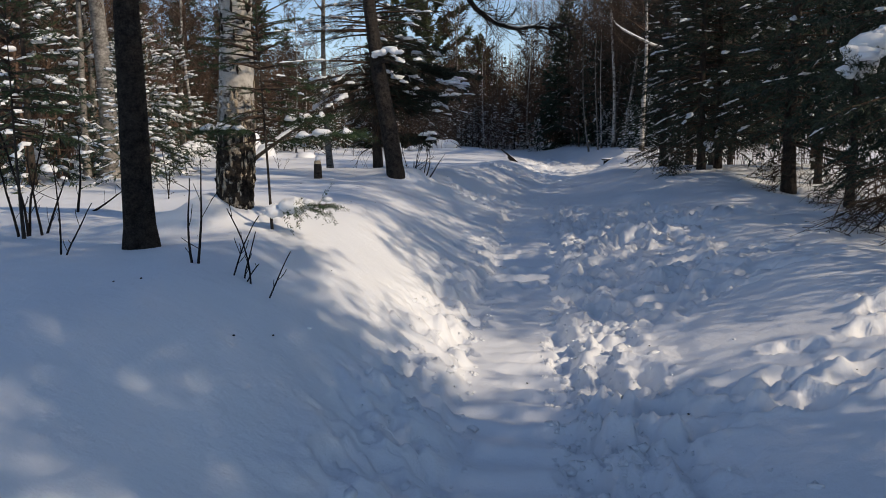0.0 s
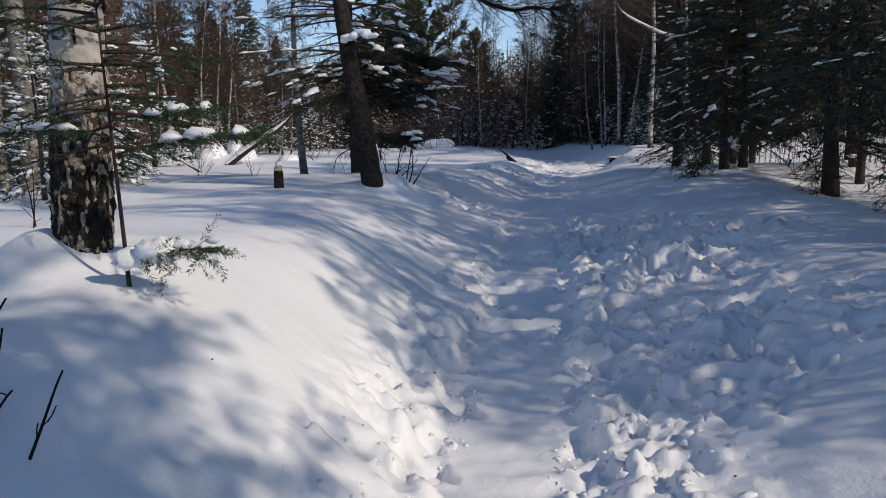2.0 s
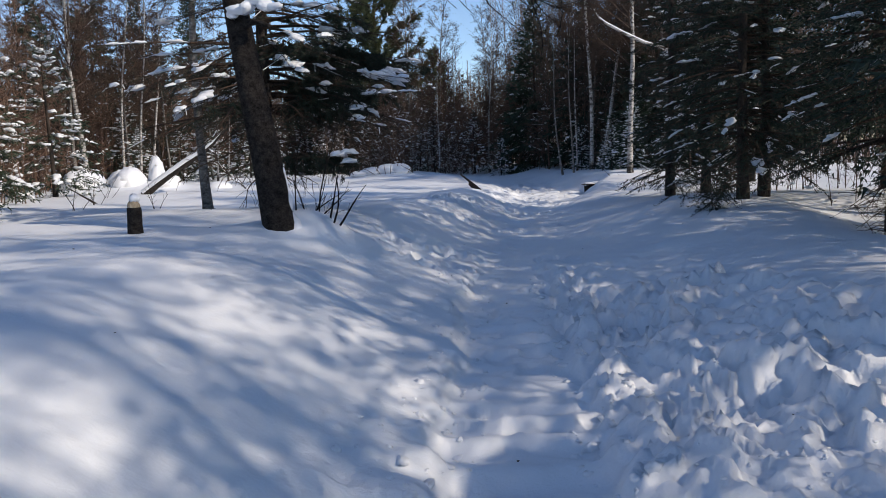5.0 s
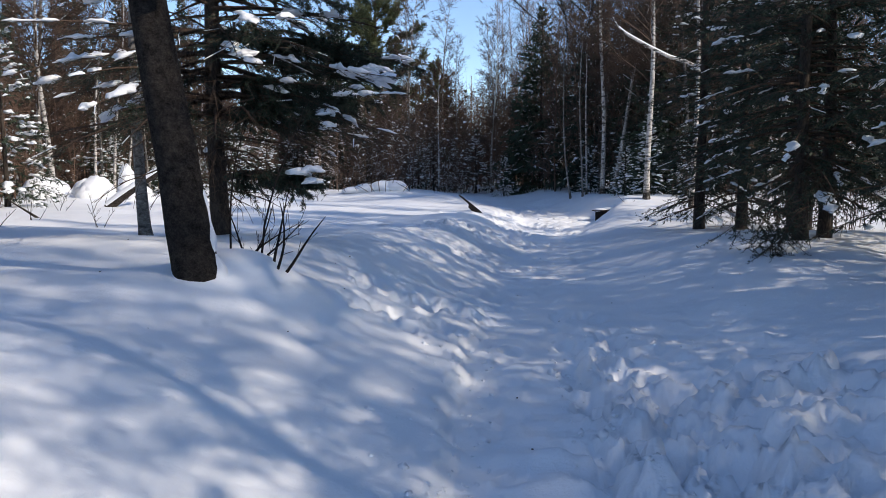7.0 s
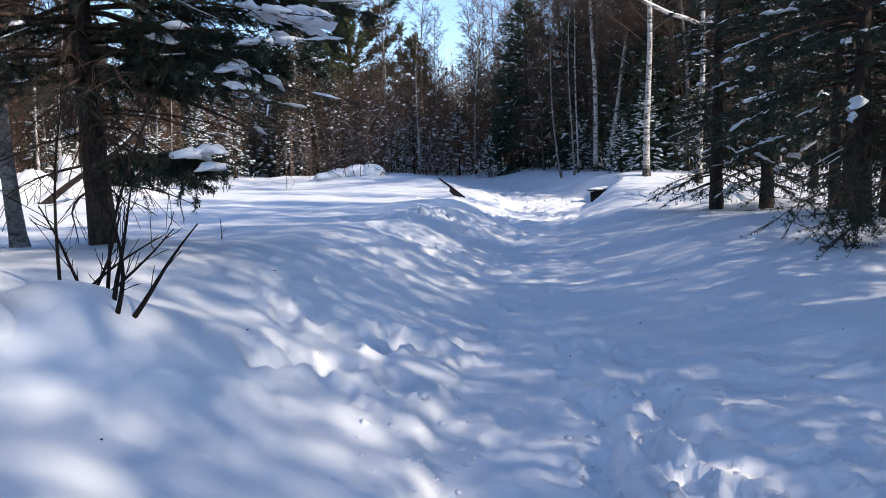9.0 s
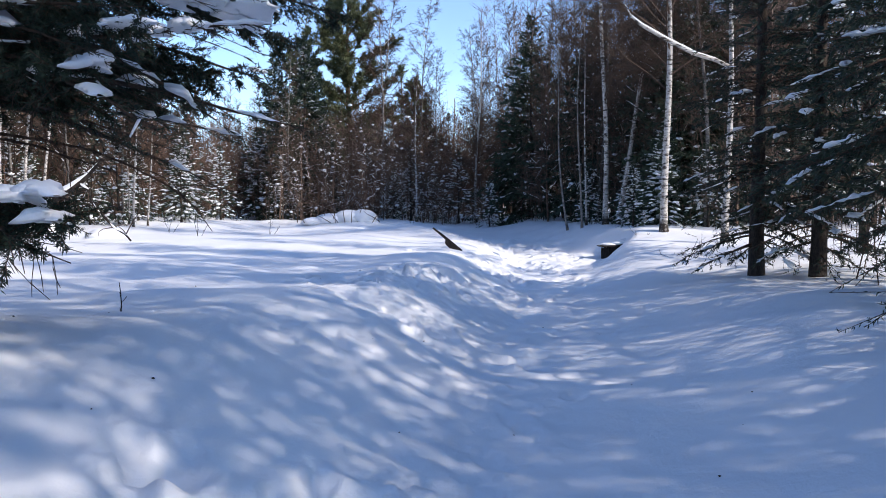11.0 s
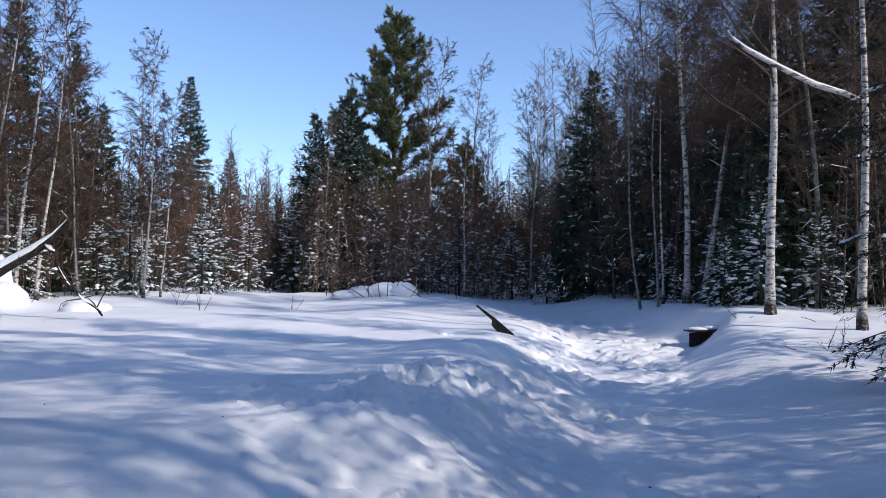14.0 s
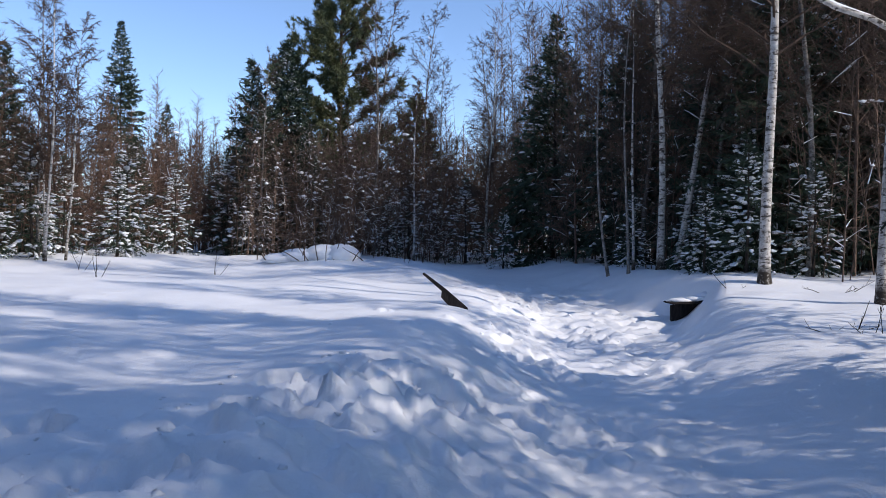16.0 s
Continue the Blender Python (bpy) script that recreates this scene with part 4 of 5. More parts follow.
for px, py, pz, a, h in [(4.35, 8.0, 2.5, 0.2, 0.16), (4.12, 7.9, 2.42, 0.24, 0.2), (3.95, 7.75, 2.3, 0.2, 0.15), (4.6, 8.1, 2.58, 0.14, 0.1), (4.05, 7.95, 2.22, 0.15, 0.12), (3.8, 7.7, 2.16, 0.12, 0.1)]:
    g = Geo()
    g.blobs(np.array([tuple(inv @ Vector((px, py, pz)))]), np.array([a]), np.array([a * 0.75]), np.array([h * 0.6]), np.array([r.uniform(0, 3)]), r, 14, 8, 0.05)
    m = 7
    off = r.normal(0, 0.5, (m, 3)) * [a, a, h * 0.5]
    g.blobs(np.array(tuple(inv @ Vector((px, py, pz)))) + off, a * r.uniform(0.3, 0.7, m), a * r.uniform(0.25, 0.5, m), h * r.uniform(0.2, 0.5, m), r.uniform(0, 3, m), r, 10, 6, 0.1)
    part("snow_clump", g, SNOW_CAP, long_bough)

# the clearing's birches
t = planted("birch_tree", "tall white birch with black bark marks", 8.0, 32.15)
bare_tree(t, 14.0, 0.092, 61, BIRCH, lean=(0.005, 0), first=0.24, boughs=58, twig=1.5, tw=1.3, droop=0.7)
t = planted("birch_tree", "tall straight white birch at the wood's edge", 7.95, 37.3)
bare_tree(t, 14.0, 0.088, 62, BIRCH, lean=(-0.03, 0), first=0.26, boughs=52, twig=1.5, tw=1.3, droop=0.7)
t = planted("birch_tree", "slanting slender white birch", 8.35, 37.5)
bare_tree(t, 10.0, 0.085, 63, BIRCH, lean=(0.13, 0), curve=(0.07, 0), first=0.4, boughs=22)
for x, y, s, ln, cv in [(7.2, 37.6, 64, -0.05, 0.06), (7.45, 38.1, 65, 0.03, -0.05), (6.95, 38.4, 66, -0.12, 0.08)]:
    t = planted("birch_tree", "thin young birch stem", x, y)
    bare_tree(t, 7.5, 0.04, s, BIRCH if s == 65 else BIRCH_GREY, lean=(ln, 0), curve=(cv, 0), first=0.3, boughs=20)
t = planted("birch_tree", "crooked grey birch with a snow-covered limb", 8.45, 29.6)
bare_tree(t, 10.0, 0.08, 68, BIRCH, lean=(0.0, 0), first=0.5, boughs=20)
g = Geo()
arm = np.array([[0.0, 0, 3.72], [-0.3, -0.05, 3.84], [-0.8, -0.05, 3.98], [-1.4, -0.1, 4.25], [-1.95, -0.1, 4.55], [-2.15, -0.1, 4.72], [-2.3, -0.1, 4.98]])
g.tube(arm, [0.046, 0.044, 0.04, 0.036, 0.03, 0.018, 0.008], 8)
limb_part = part("limb", g, BIRCH, t)
g = Geo()
g.tube(arm[1:6] + [0, 0, 0.035], [0.015, 0.034, 0.032, 0.026, 0.008], 8)
part("limb_snow", g, SNOW_CAP, limb_part, "white snow along the limb")

# white birches behind the fallen tree
for x, y, h, r, lean, curve, s in [(-10.9, 35.3, 11.0, 0.1, -0.06, 0.03, 101), (-10.3, 37.2, 9.5, 0.055, 0.07, 0.03, 102), (-9.75, 37.6, 9.0, 0.06, 0.1, -0.02, 103), (-9.3, 37.9, 8.5, 0.055, 0.09, 0.0, 104), (-7.4, 40.5, 8.0, 0.045, 0.02, 0.02, 105), (-7.1, 41.0, 6.5, 0.035, 0.03, 0.05, 106), (-7.9, 41.4, 6.0, 0.035, -0.02, 0.03, 107), (2.3, 47.5, 6.5, 0.045, 0.02, 0.0, 108), (0.4, 55.5, 12.2, 0.085, 0.05, 0.06, 109)]:
    t = planted("birch_tree", "slender white birch in a brown thicket", x, y, "birches behind the fallen tree")
    bare_tree(t, h, r, s, BIRCH, lean=(lean, 0), curve=(curve, 0), first=0.3, boughs=34, twig=1.2, tw=1.6, droop=0.6, far=True)

# ---- the wood round the clearing ----
t = planted("pine_tree", "tall pine with orange trunk and yellow-green crown", -0.96, 56.5)
pine(t, 13.9, 0.2, 71)
for x, y, s, rz in [(-3.5, 58.0, 0.72, 100), (2.6, 58.0, 0.55, 200)]:
    tagged(copy_thing(t, scaled(x, y, s, rz)), "smaller pine with orange trunk and olive crown")
fars = []
for i, (x, y, h, reach, sn) in enumerate([(7.4, 47.5, 8.7, 2.6, 0.4), (-2.9, 52.5, 9.0, 2.4, 0.85), (-16.4, 72.0, 14.6, 3.0, 0.35), (-14.6, 76.0, 9.9, 2.3, 0.3)]):
    t = planted("spruce_tree", "tall pointed dark spruce at the clearing's edge", x, y, "spruces round the clearing")
    conifer(t, h, 0.11, 0.2, reach, 80 + i, step=0.24, per=8, fine=0.85, snow=sn, needle_len=0.24, thin=0.85, dead=False, far=True, wide=0.36, skirt=0.95, droop=0.6, heavy=1.4, dust=0.015)
    fars.append(t)
bares = []
for i in range(4):
    x, y = [(-13.5, 40), (-10.5, 43), (2.6, 55), (10.5, 43)][i]
    t = planted("birch_tree", "leafless birch at the wood's edge", x, y, "birches round the clearing")
    bare_tree(t, 9.5 + i, 0.07, 90 + i, BIRCH if i == 0 else BIRCH_GREY, lean=(0.04 * (-1) ** i, 0), curve=(0.03 * (-1) ** i, 0), first=0.2, boughs=48, twig=1.3, tw=1.15, snow=0.2, spread=0.24, far=True)
    bares.append(t)
browns = []
for i in range(3):
    x, y = [(-8.6, 44), (3.5, 57), (12.0, 44)][i]
    t = planted("young_tree", "leafless reddish-brown young tree in a thicket", x, y, "brown thicket trees")
    bare_tree(t, 6.0 + i, 0.045, 95 + i, BROWN, lean=(0.05 * (i - 1), 0), first=0.1, boughs=44, twig=1.3, tw=1.25, snow=0.25, spread=0.22, droop=0.25, far=True)
    browns.append(t)
rng = np.random.default_rng(4)
LEFT_EDGE = lerp_table([(13, -6.0), (20, -7.0), (28, -10.0), (36, -12.0), (42, -9.5), (47, -7.0), (52, -5.5)])
RIGHT_EDGE = lerp_table([(27, 10.3), (32, 10.0), (38, 9.2), (42, 8.5), (46, 7.0), (52, 5.0)])


def grow(x, y, conifers, scale):
    bare = rng.random() >= conifers
    pick = [fars[0], fars[1]] if not bare else (bares if rng.random() < 0.55 else browns)
    scale *= 0.8 if bare and scale < 0.9 else 1.0
    copy_thing(pick[int(rng.integers(len(pick)))], scaled(x, y, scale * rng.uniform(0.8, 1.15), rng.uniform(0, 360)))


def jit(w):
    return rng.uniform(-w, w)


for y in np.arange(14, 68, 3.7):
    for d in np.cumsum([0.8, 2.1, 2.6, 3.2, 4.0]):
        x = float(LEFT_EDGE(y)) - d + jit(0.9)
        if -x < 0.62 * (y + 4):
            grow(x, y + jit(1.2), 0.1, 1.0 if y < 38 else 0.55)
for y in np.arange(33.5, 56, 2.9):
    for d in np.cumsum([0.5, 1.9, 2.4, 3.0, 3.6]):
        grow(float(RIGHT_EDGE(y)) + d + jit(0.8), y + jit(1.1), 0.1 if y < 44 else 0.0, 1.0)
for y in np.arange(54, 72, 3.8):
    for x in np.arange(-7, 9, 2.7):
        grow(x + jit(1.2), y + jit(1.2), 0.03, 0.55)
for x, y, k, s in [(-3.6, 50.6, 1, 0.7), (-4.4, 53.0, 1, 0.92), (-1.9, 51.0, 1, 0.6), (-14.4, 46.0, 2, 0.8), (-12.2, 46.0, 2, 0.64), (-11.4, 46.5, 3, 0.72), (-16.6, 44.5, 2, 0.75), (9.3, 44.0, 0, 0.95), (11.0, 40.5, 0, 1.1), (10.2, 36.5, 0, 0.9), (12.5, 37.0, 0, 1.25)]:
    copy_thing(fars[k], scaled(x, y, s, rng.uniform(0, 360)))
for x, y, s in [(0.9, 50.4, 1.05), (-3.5, 49.5, 0.75), (-2.0, 49.0, 0.6), (0.0, 48.5, 0.55), (3.6, 53.6, 0.75), (-9.3, 40.2, 0.7), (-10.4, 38.5, 0.8), (-8.2, 41.8, 0.65)]:
    copy_thing(bares[int(rng.integers(4))] if s > 0.62 else browns[0], scaled(x, y, s, rng.uniform(0, 360)))
# snowy young spruces along the edges
t = planted("young_spruce", "young spruce heaped with bright snow", -6.6, 17.8, "snowy young spruces")
conifer(t, 4.2, 0.06, 0.15, 1.5, 57, step=0.2, per=6, fine=0.8, snow=0.95, needle_len=0.13, thin=0.55, far=True, dead=False, skirt=0.95, heavy=1.7)
# The two near y = 2 are unseen, added only to shade the path's start.
for x, y, s in [(8.75, 34.6, 0.62), (8.2, 35.4, 0.45), (-7.6, 16.2, 1.1), (-5.9, 15.3, 0.7), (-7.6, 19.8, 1.0), (-9.9, 38.4, 0.6), (9.4, 36.2, 0.8), (2.2, 50.5, 0.8), (1.4, 49.0, 0.55), (-8.8, 24.0, 1.1), (-9.8, 30.0, 1.2), (-3.6, 49.6, 0.7), (-5.0, 51, 1.0), (-8.2, 43.5, 0.7), (-4.9, 12.6, 0.55), (-6.6, 13.0, 1.0), (4.1, 1.9, 0.62), (4.7, 2.5, 0.5), (-10.8, 39.5, 0.9), (-9.0, 40.8, 0.6), (-8.3, 41.6, 0.85), (-6.6, 43.4, 0.7), (-7.0, 45.5, 0.9), (-5.9, 47.0, 0.75), (9.9, 34.2, 0.55), (9.0, 38.3, 0.6), (8.2, 40.5, 0.5), (5.4, 46.2, 0.5), (4.4, 50.0, 0.8), (3.4, 52.5, 0.6)]:
    copy_thing(t, scaled(x, y, s, rng.uniform(0, 360)))


# ---- thicket and far woods ----
def brush(name, label, spots, tall, mat, seed, width=0.012, twigs=14, snow=0.03, laden=0.05):
    r = np.random.default_rng(seed)
    n = len(spots)
    base = np.array([[x, y, gz(x, y) - 0.1] for x, y in spots])
    h = tall * r.uniform(0.45, 1.1, n)
    top = base + np.stack([r.normal(0, 0.09, n) * h, r.normal(0, 0.09, n) * h, h], -1)
    g = Geo()
    g.sticks(base, top, width * r.uniform(0.8, 2.0, n), width * 0.4)
    idx = np.repeat(np.arange(n), twigs)
    u = r.uniform(0.12, 1.0, len(idx))
    p = base[idx] + (top - base)[idx] * u[:, None]
    d = r.normal(0, 1, (len(idx), 3)) * [1, 1, 0.5] + [0, 0, 0.6]
    d /= np.linalg.norm(d, axis=1)[:, None]
    q = p + d * (h[idx] * r.uniform(0.1, 0.28, len(idx)) * (1.1 - 0.6 * u))[:, None]
    sd = np.cross(d, r.normal(0, 1, (len(idx), 3)))
    sd /= np.linalg.norm(sd, axis=1)[:, None]
    g.blades(p, q, width * 1.6, sd, True)
    k = r.random(len(idx)) < 0.5
    p2 = (p + (q - p) * 0.5)[k]
    d2 = d[k] + r.normal(0, 0.7, (len(p2), 3))
    g.blades(p2, p2 + d2 * 0.2 * h[idx][k][:, None] * r.uniform(0.3, 0.9, (len(p2), 1)), width * 1.2, sd[k], True)
    ob = part(name, g, mat)
    tagged(ob, label, "thicket", kind="stuff")
    c = Geo()
    k = r.random(len(idx)) < snow
    m = int(k.sum())
    size = 0.015 + 0.07 * r.random(m) ** 2.5
    c.blobs((p + (q - p) * 0.4)[k], size * 1.8, size, size * 0.6, r.uniform(0, 3.1, m), r, 5, 3)
    k = (r.random(len(idx)) < laden) & (u < 0.75)
    c.sticks(p[k] + [0, 0, width], p[k] + (q - p)[k] * r.uniform(0.2, 0.55, (int(k.sum()), 1)) + [0, 0, width], width * r.uniform(0.7, 1.4, int(k.sum())), width * 0.5)
    ob = part("thicket_snow", c, SNOW_CAP)
    tagged(ob, "small snow clumps caught in the thicket", "snow", kind="stuff")


spots = []
for y in np.arange(15, 66, 0.62):
    for d in rng.uniform(0.2, 10, 12) ** 1.0:
        x = float(LEFT_EDGE(y)) - d + 0.5
        if -x < 0.62 * (y + 4):
            spots.append((x, y + jit(0.4)))
brush("thicket", "leafless reddish-brown thicket behind the clearing", spots, 4.4, BROWN, 5, 0.012, 30, 0.05, 0.11)
spots = [(float(RIGHT_EDGE(y)) + rng.uniform(-0.3, 12), y + jit(0.4)) for y in np.repeat(np.arange(32, 58, 0.45), 12)]
brush("thicket", "dark leafless thicket under the spruces", spots, 5.5, WOODLAND, 6, 0.011, 30, 0.05, 0.1)
spots = [(rng.uniform(-9, 9), rng.uniform(50, 74)) for k in range(900)]
brush("thicket", "leafless brown thicket across the clearing", spots, 4.8, BROWN, 7, 0.014, 30, 0.08, 0.12)
spots = [(rng.normal(-0.9, 2.4), rng.uniform(47.5, 53)) for k in range(240)]
brush("thicket", "snow-laden grey brushwood round the pine", spots, 4.6, WOODLAND, 9, 0.012, 40, 0.08, 0.22)
spots = [(rng.uniform(7.5, 16), rng.uniform(12, 28)) for k in range(260)]
brush("thicket", "dead undergrowth below the spruces", spots, 1.6, TWIG, 8, 0.007)


# tops of the bare wood: tall thin stems with fine twigs
def tall_wood(label, spots, tall, mat, seed, low, near=0.0):
    r = np.random.default_rng(seed)
    n, per = len(spots), 110
    base = np.array([[x, y, gz(x, y) - 0.1] for x, y in spots])
    h = (tall + near * smooth(46, 36, base[:, 1])) * r.uniform(0.7, 1.08, n)
    top = base + np.stack([r.normal(0, 0.06, n) * h, r.normal(0, 0.06, n) * h, h], -1)
    g = Geo()
    g.sticks(base, top, 0.03 * r.uniform(0.7, 1.6, n), 0.008)
    idx = np.repeat(np.arange(n), per)
    u = low + (1 - low) * r.random(len(idx)) ** 0.8
    p = base[idx] + (top - base)[idx] * u[:, None]
    th = r.uniform(0, 6.283, len(idx))
    d = np.stack([np.cos(th), np.sin(th), r.uniform(0.4, 1.4, len(idx))], -1)
    d /= np.linalg.norm(d, axis=1)[:, None]
    ln = h[idx] * (0.05 + 0.2 * (1 - u)) * r.uniform(0.5, 1.1, len(idx))
    sd = np.cross(d, r.normal(0, 1, d.shape))
    sd /= np.linalg.norm(sd, axis=1)[:, None]
    g.blades(p, p + d * ln[:, None], 0.022, sd, True)
    for k in range(3):
        b = p + d * (ln * r.uniform(0.25, 0.9, len(idx)))[:, None]
        e = d + r.normal(0, 0.55, d.shape)
        g.blades(b, b + e * (ln * r.uniform(0.25, 0.5, len(idx)))[:, None], 0.017, sd, True)
    tagged(part("bare_wood", g, mat), label, "bare wood", kind="stuff")


tall_wood("leafless brown birch wood, dense with fine twigs", [(float(RIGHT_EDGE(y)) + rng.uniform(0.6, 12), y + jit(0.5)) for y in np.repeat(np.arange(33, 60, 0.75), 6)], 11.5, WOODLAND, 17, 0.12)
tall_wood("leafless reddish-brown wood beyond the clearing", [(x, y) for x, y in [(float(LEFT_EDGE(y)) - rng.uniform(0.8, 14), y + jit(0.5)) for y in np.repeat(np.arange(15, 66, 1.0), 8)] if -x < 0.62 * (y + 4)], 6.6, BROWN, 18, 0.08, 3.6)
tall_wood("leafless grey-brown wood at the far end", [(rng.uniform(-8, 10), rng.uniform(54, 76)) for k in range(240)], 7.0, BROWN, 19, 0.08)


def far_woods():
    """The wood going on behind: rows of distant trees, each a stem with many pointed sprays."""
    r = np.random.default_rng(9)
    g, w = Geo(), Geo()
    for k in range(520):
        a = r.uniform(-52, 52) if k < 400 else r.uniform(30, 75)
        d = r.uniform(62, 130)
        x, y = 1 + d * math.sin(radians(a)), 8 + d * math.cos(radians(a))
        if y < 64 and -8 < x < 6:
            continue
        h = r.uniform(6, 10) * (0.72 if -18 < a < -4 else 1.0)
        z0 = gz(x, y)
        w.sticks([[x, y, z0 - 0.2]], [[x, y, z0 + h]], 0.1, 0.02)
        n = 110
        u = r.uniform(0.02, 1, n) ** 0.8
        th = r.uniform(0, 6.28, n)
        rr = 1.7 * (1 - u) + 0.15
        p = np.stack([np.full(n, x), np.full(n, y), z0 + u * h], -1)
        q = p + np.stack([np.cos(th) * rr, np.sin(th) * rr, -0.35 * rr + 0.2 * u], -1)
        (w if k % 4 else g).blades(p, q, 0.06 if k % 4 else 0.3, np.stack([-np.sin(th), np.cos(th), 0 * th], -1), True)
    tagged(part("far_conifers", g, NEEDLE), "dense dark conifer wood in the distance", "far woods", kind="stuff")
    tagged(part("far_bare_trees", w, BROWN), "bare brown trees in the distance", "far woods", kind="stuff")


far_woods()


# ---- small things in the snow ----
def stump():
    x, y = -2.18, 14.05
    t = thing("tree_stump", "short sawn stump with pale top and snow cap", "stump", x, y, gz(x, y) - 0.05)
    g = Geo()
    th = np.random.default_rng(2)
    zs = np.array([-0.1, 0.0, 0.12, 0.25, 0.3])
    g.tube(np.stack([0.01 * zs, 0 * zs, zs], -1), np.array([0.085, 0.078, 0.07, 0.068, 0.066])[:, None] * (1 + th.normal(0, 0.04, (5, 14))), 14)
    part("bark", g, BARK, t)
    g = Geo()
    g.tube(np.array([[0, 0, 0.301], [0.004, 0, 0.335], [0.01, 0, 0.372]]), [0.063, 0.058, 0.03], 14)
    part("cut_top", g, CUT_WOOD, t, "pale splintered wood")
    g = Geo()
    g.blobs(np.array([[0.012, 0, 0.385]]), np.array([0.055]), np.array([0.05]), np.array([0.045]), np.array([0.0]), th, 12, 6)
    part("snow_cap", g, SNOW_CAP, t, "white snow cap")


stump()


def slab(g, pts, depth):
    """A flat board from an outline in x and z, of the given depth along y."""
    pts = np.asarray(pts, float)
    n = len(pts)
    a = np.stack([pts[:, 0], np.full(n, -depth / 2), pts[:, 1]], -1)
    b = a + [0, depth, 0]
    mid = np.vstack([a.mean(0), b.mean(0)])
    i = np.arange(n)
    j = (i + 1) % n
    g.add(np.vstack([a, b, mid]), np.vstack([np.stack([i, j, j + n, i + n], -1), np.stack([j, i, np.full(n, 2 * n), np.full(n, 2 * n)], -1), np.stack([i + n, j + n, np.full(n, 2 * n + 1), np.full(n, 2 * n + 1)], -1)]))


def planks():
    t = thing("broken_plank", "dark weathered plank sticking slantwise out of snow", "plank", 2.56, 30.6, 0.25)
    g = Geo()
    slab(g, [(-0.10, 0.44), (-0.05, 0.47), (0.27, 0.20), (0.3, 0.1), (0.1, -0.05), (-0.02, 0.05), (0.0, 0.22), (-0.11, 0.34)], 0.05)
    part("board", g, WOOD, t, smooth=False)
    g = Geo()
    slab(g, [(-0.385, 0.675), (-0.36, 0.70), (-0.05, 0.47), (-0.1, 0.43)], 0.035)
    part("splinter", g, WOOD, t, "long thin splintered end", smooth=False)
    t = thing("plank_box_end", "dark plank end of a buried wooden culvert in snow", "plank", 6.52, 32.6, 0.0)
    g = Geo()
    slab(g, [(0, -0.1), (0, 0.33), (0.14, 0.35), (0.5, 0.36), (0.62, 0.42), (0.5, 0.2), (0.35, -0.1)], 0.07)
    part("front_board", g, WOOD, t, smooth=False)
    g = Geo()
    slab(g, [(-0.06, 0.36), (-0.06, 0.385), (0.52, 0.405), (0.66, 0.47), (0.68, 0.445), (0.52, 0.37)], 0.4)
    part("top_board", g, WOOD, t, smooth=False)
    g = Geo()
    r = np.random.default_rng(3)
    g.blobs(np.array([[0.2, 0.06, 0.40], [0.5, 0.1, 0.43], [0.75, 0.12, 0.48]]), np.array([0.26, 0.28, 0.3]), np.array([0.16, 0.2, 0.25]), np.array([0.05, 0.06, 0.08]), np.zeros(3), r, 14, 6, 0.07)
    part("snow_cap", g, SNOW_CAP, t, "snow lying on the boards")


planks()


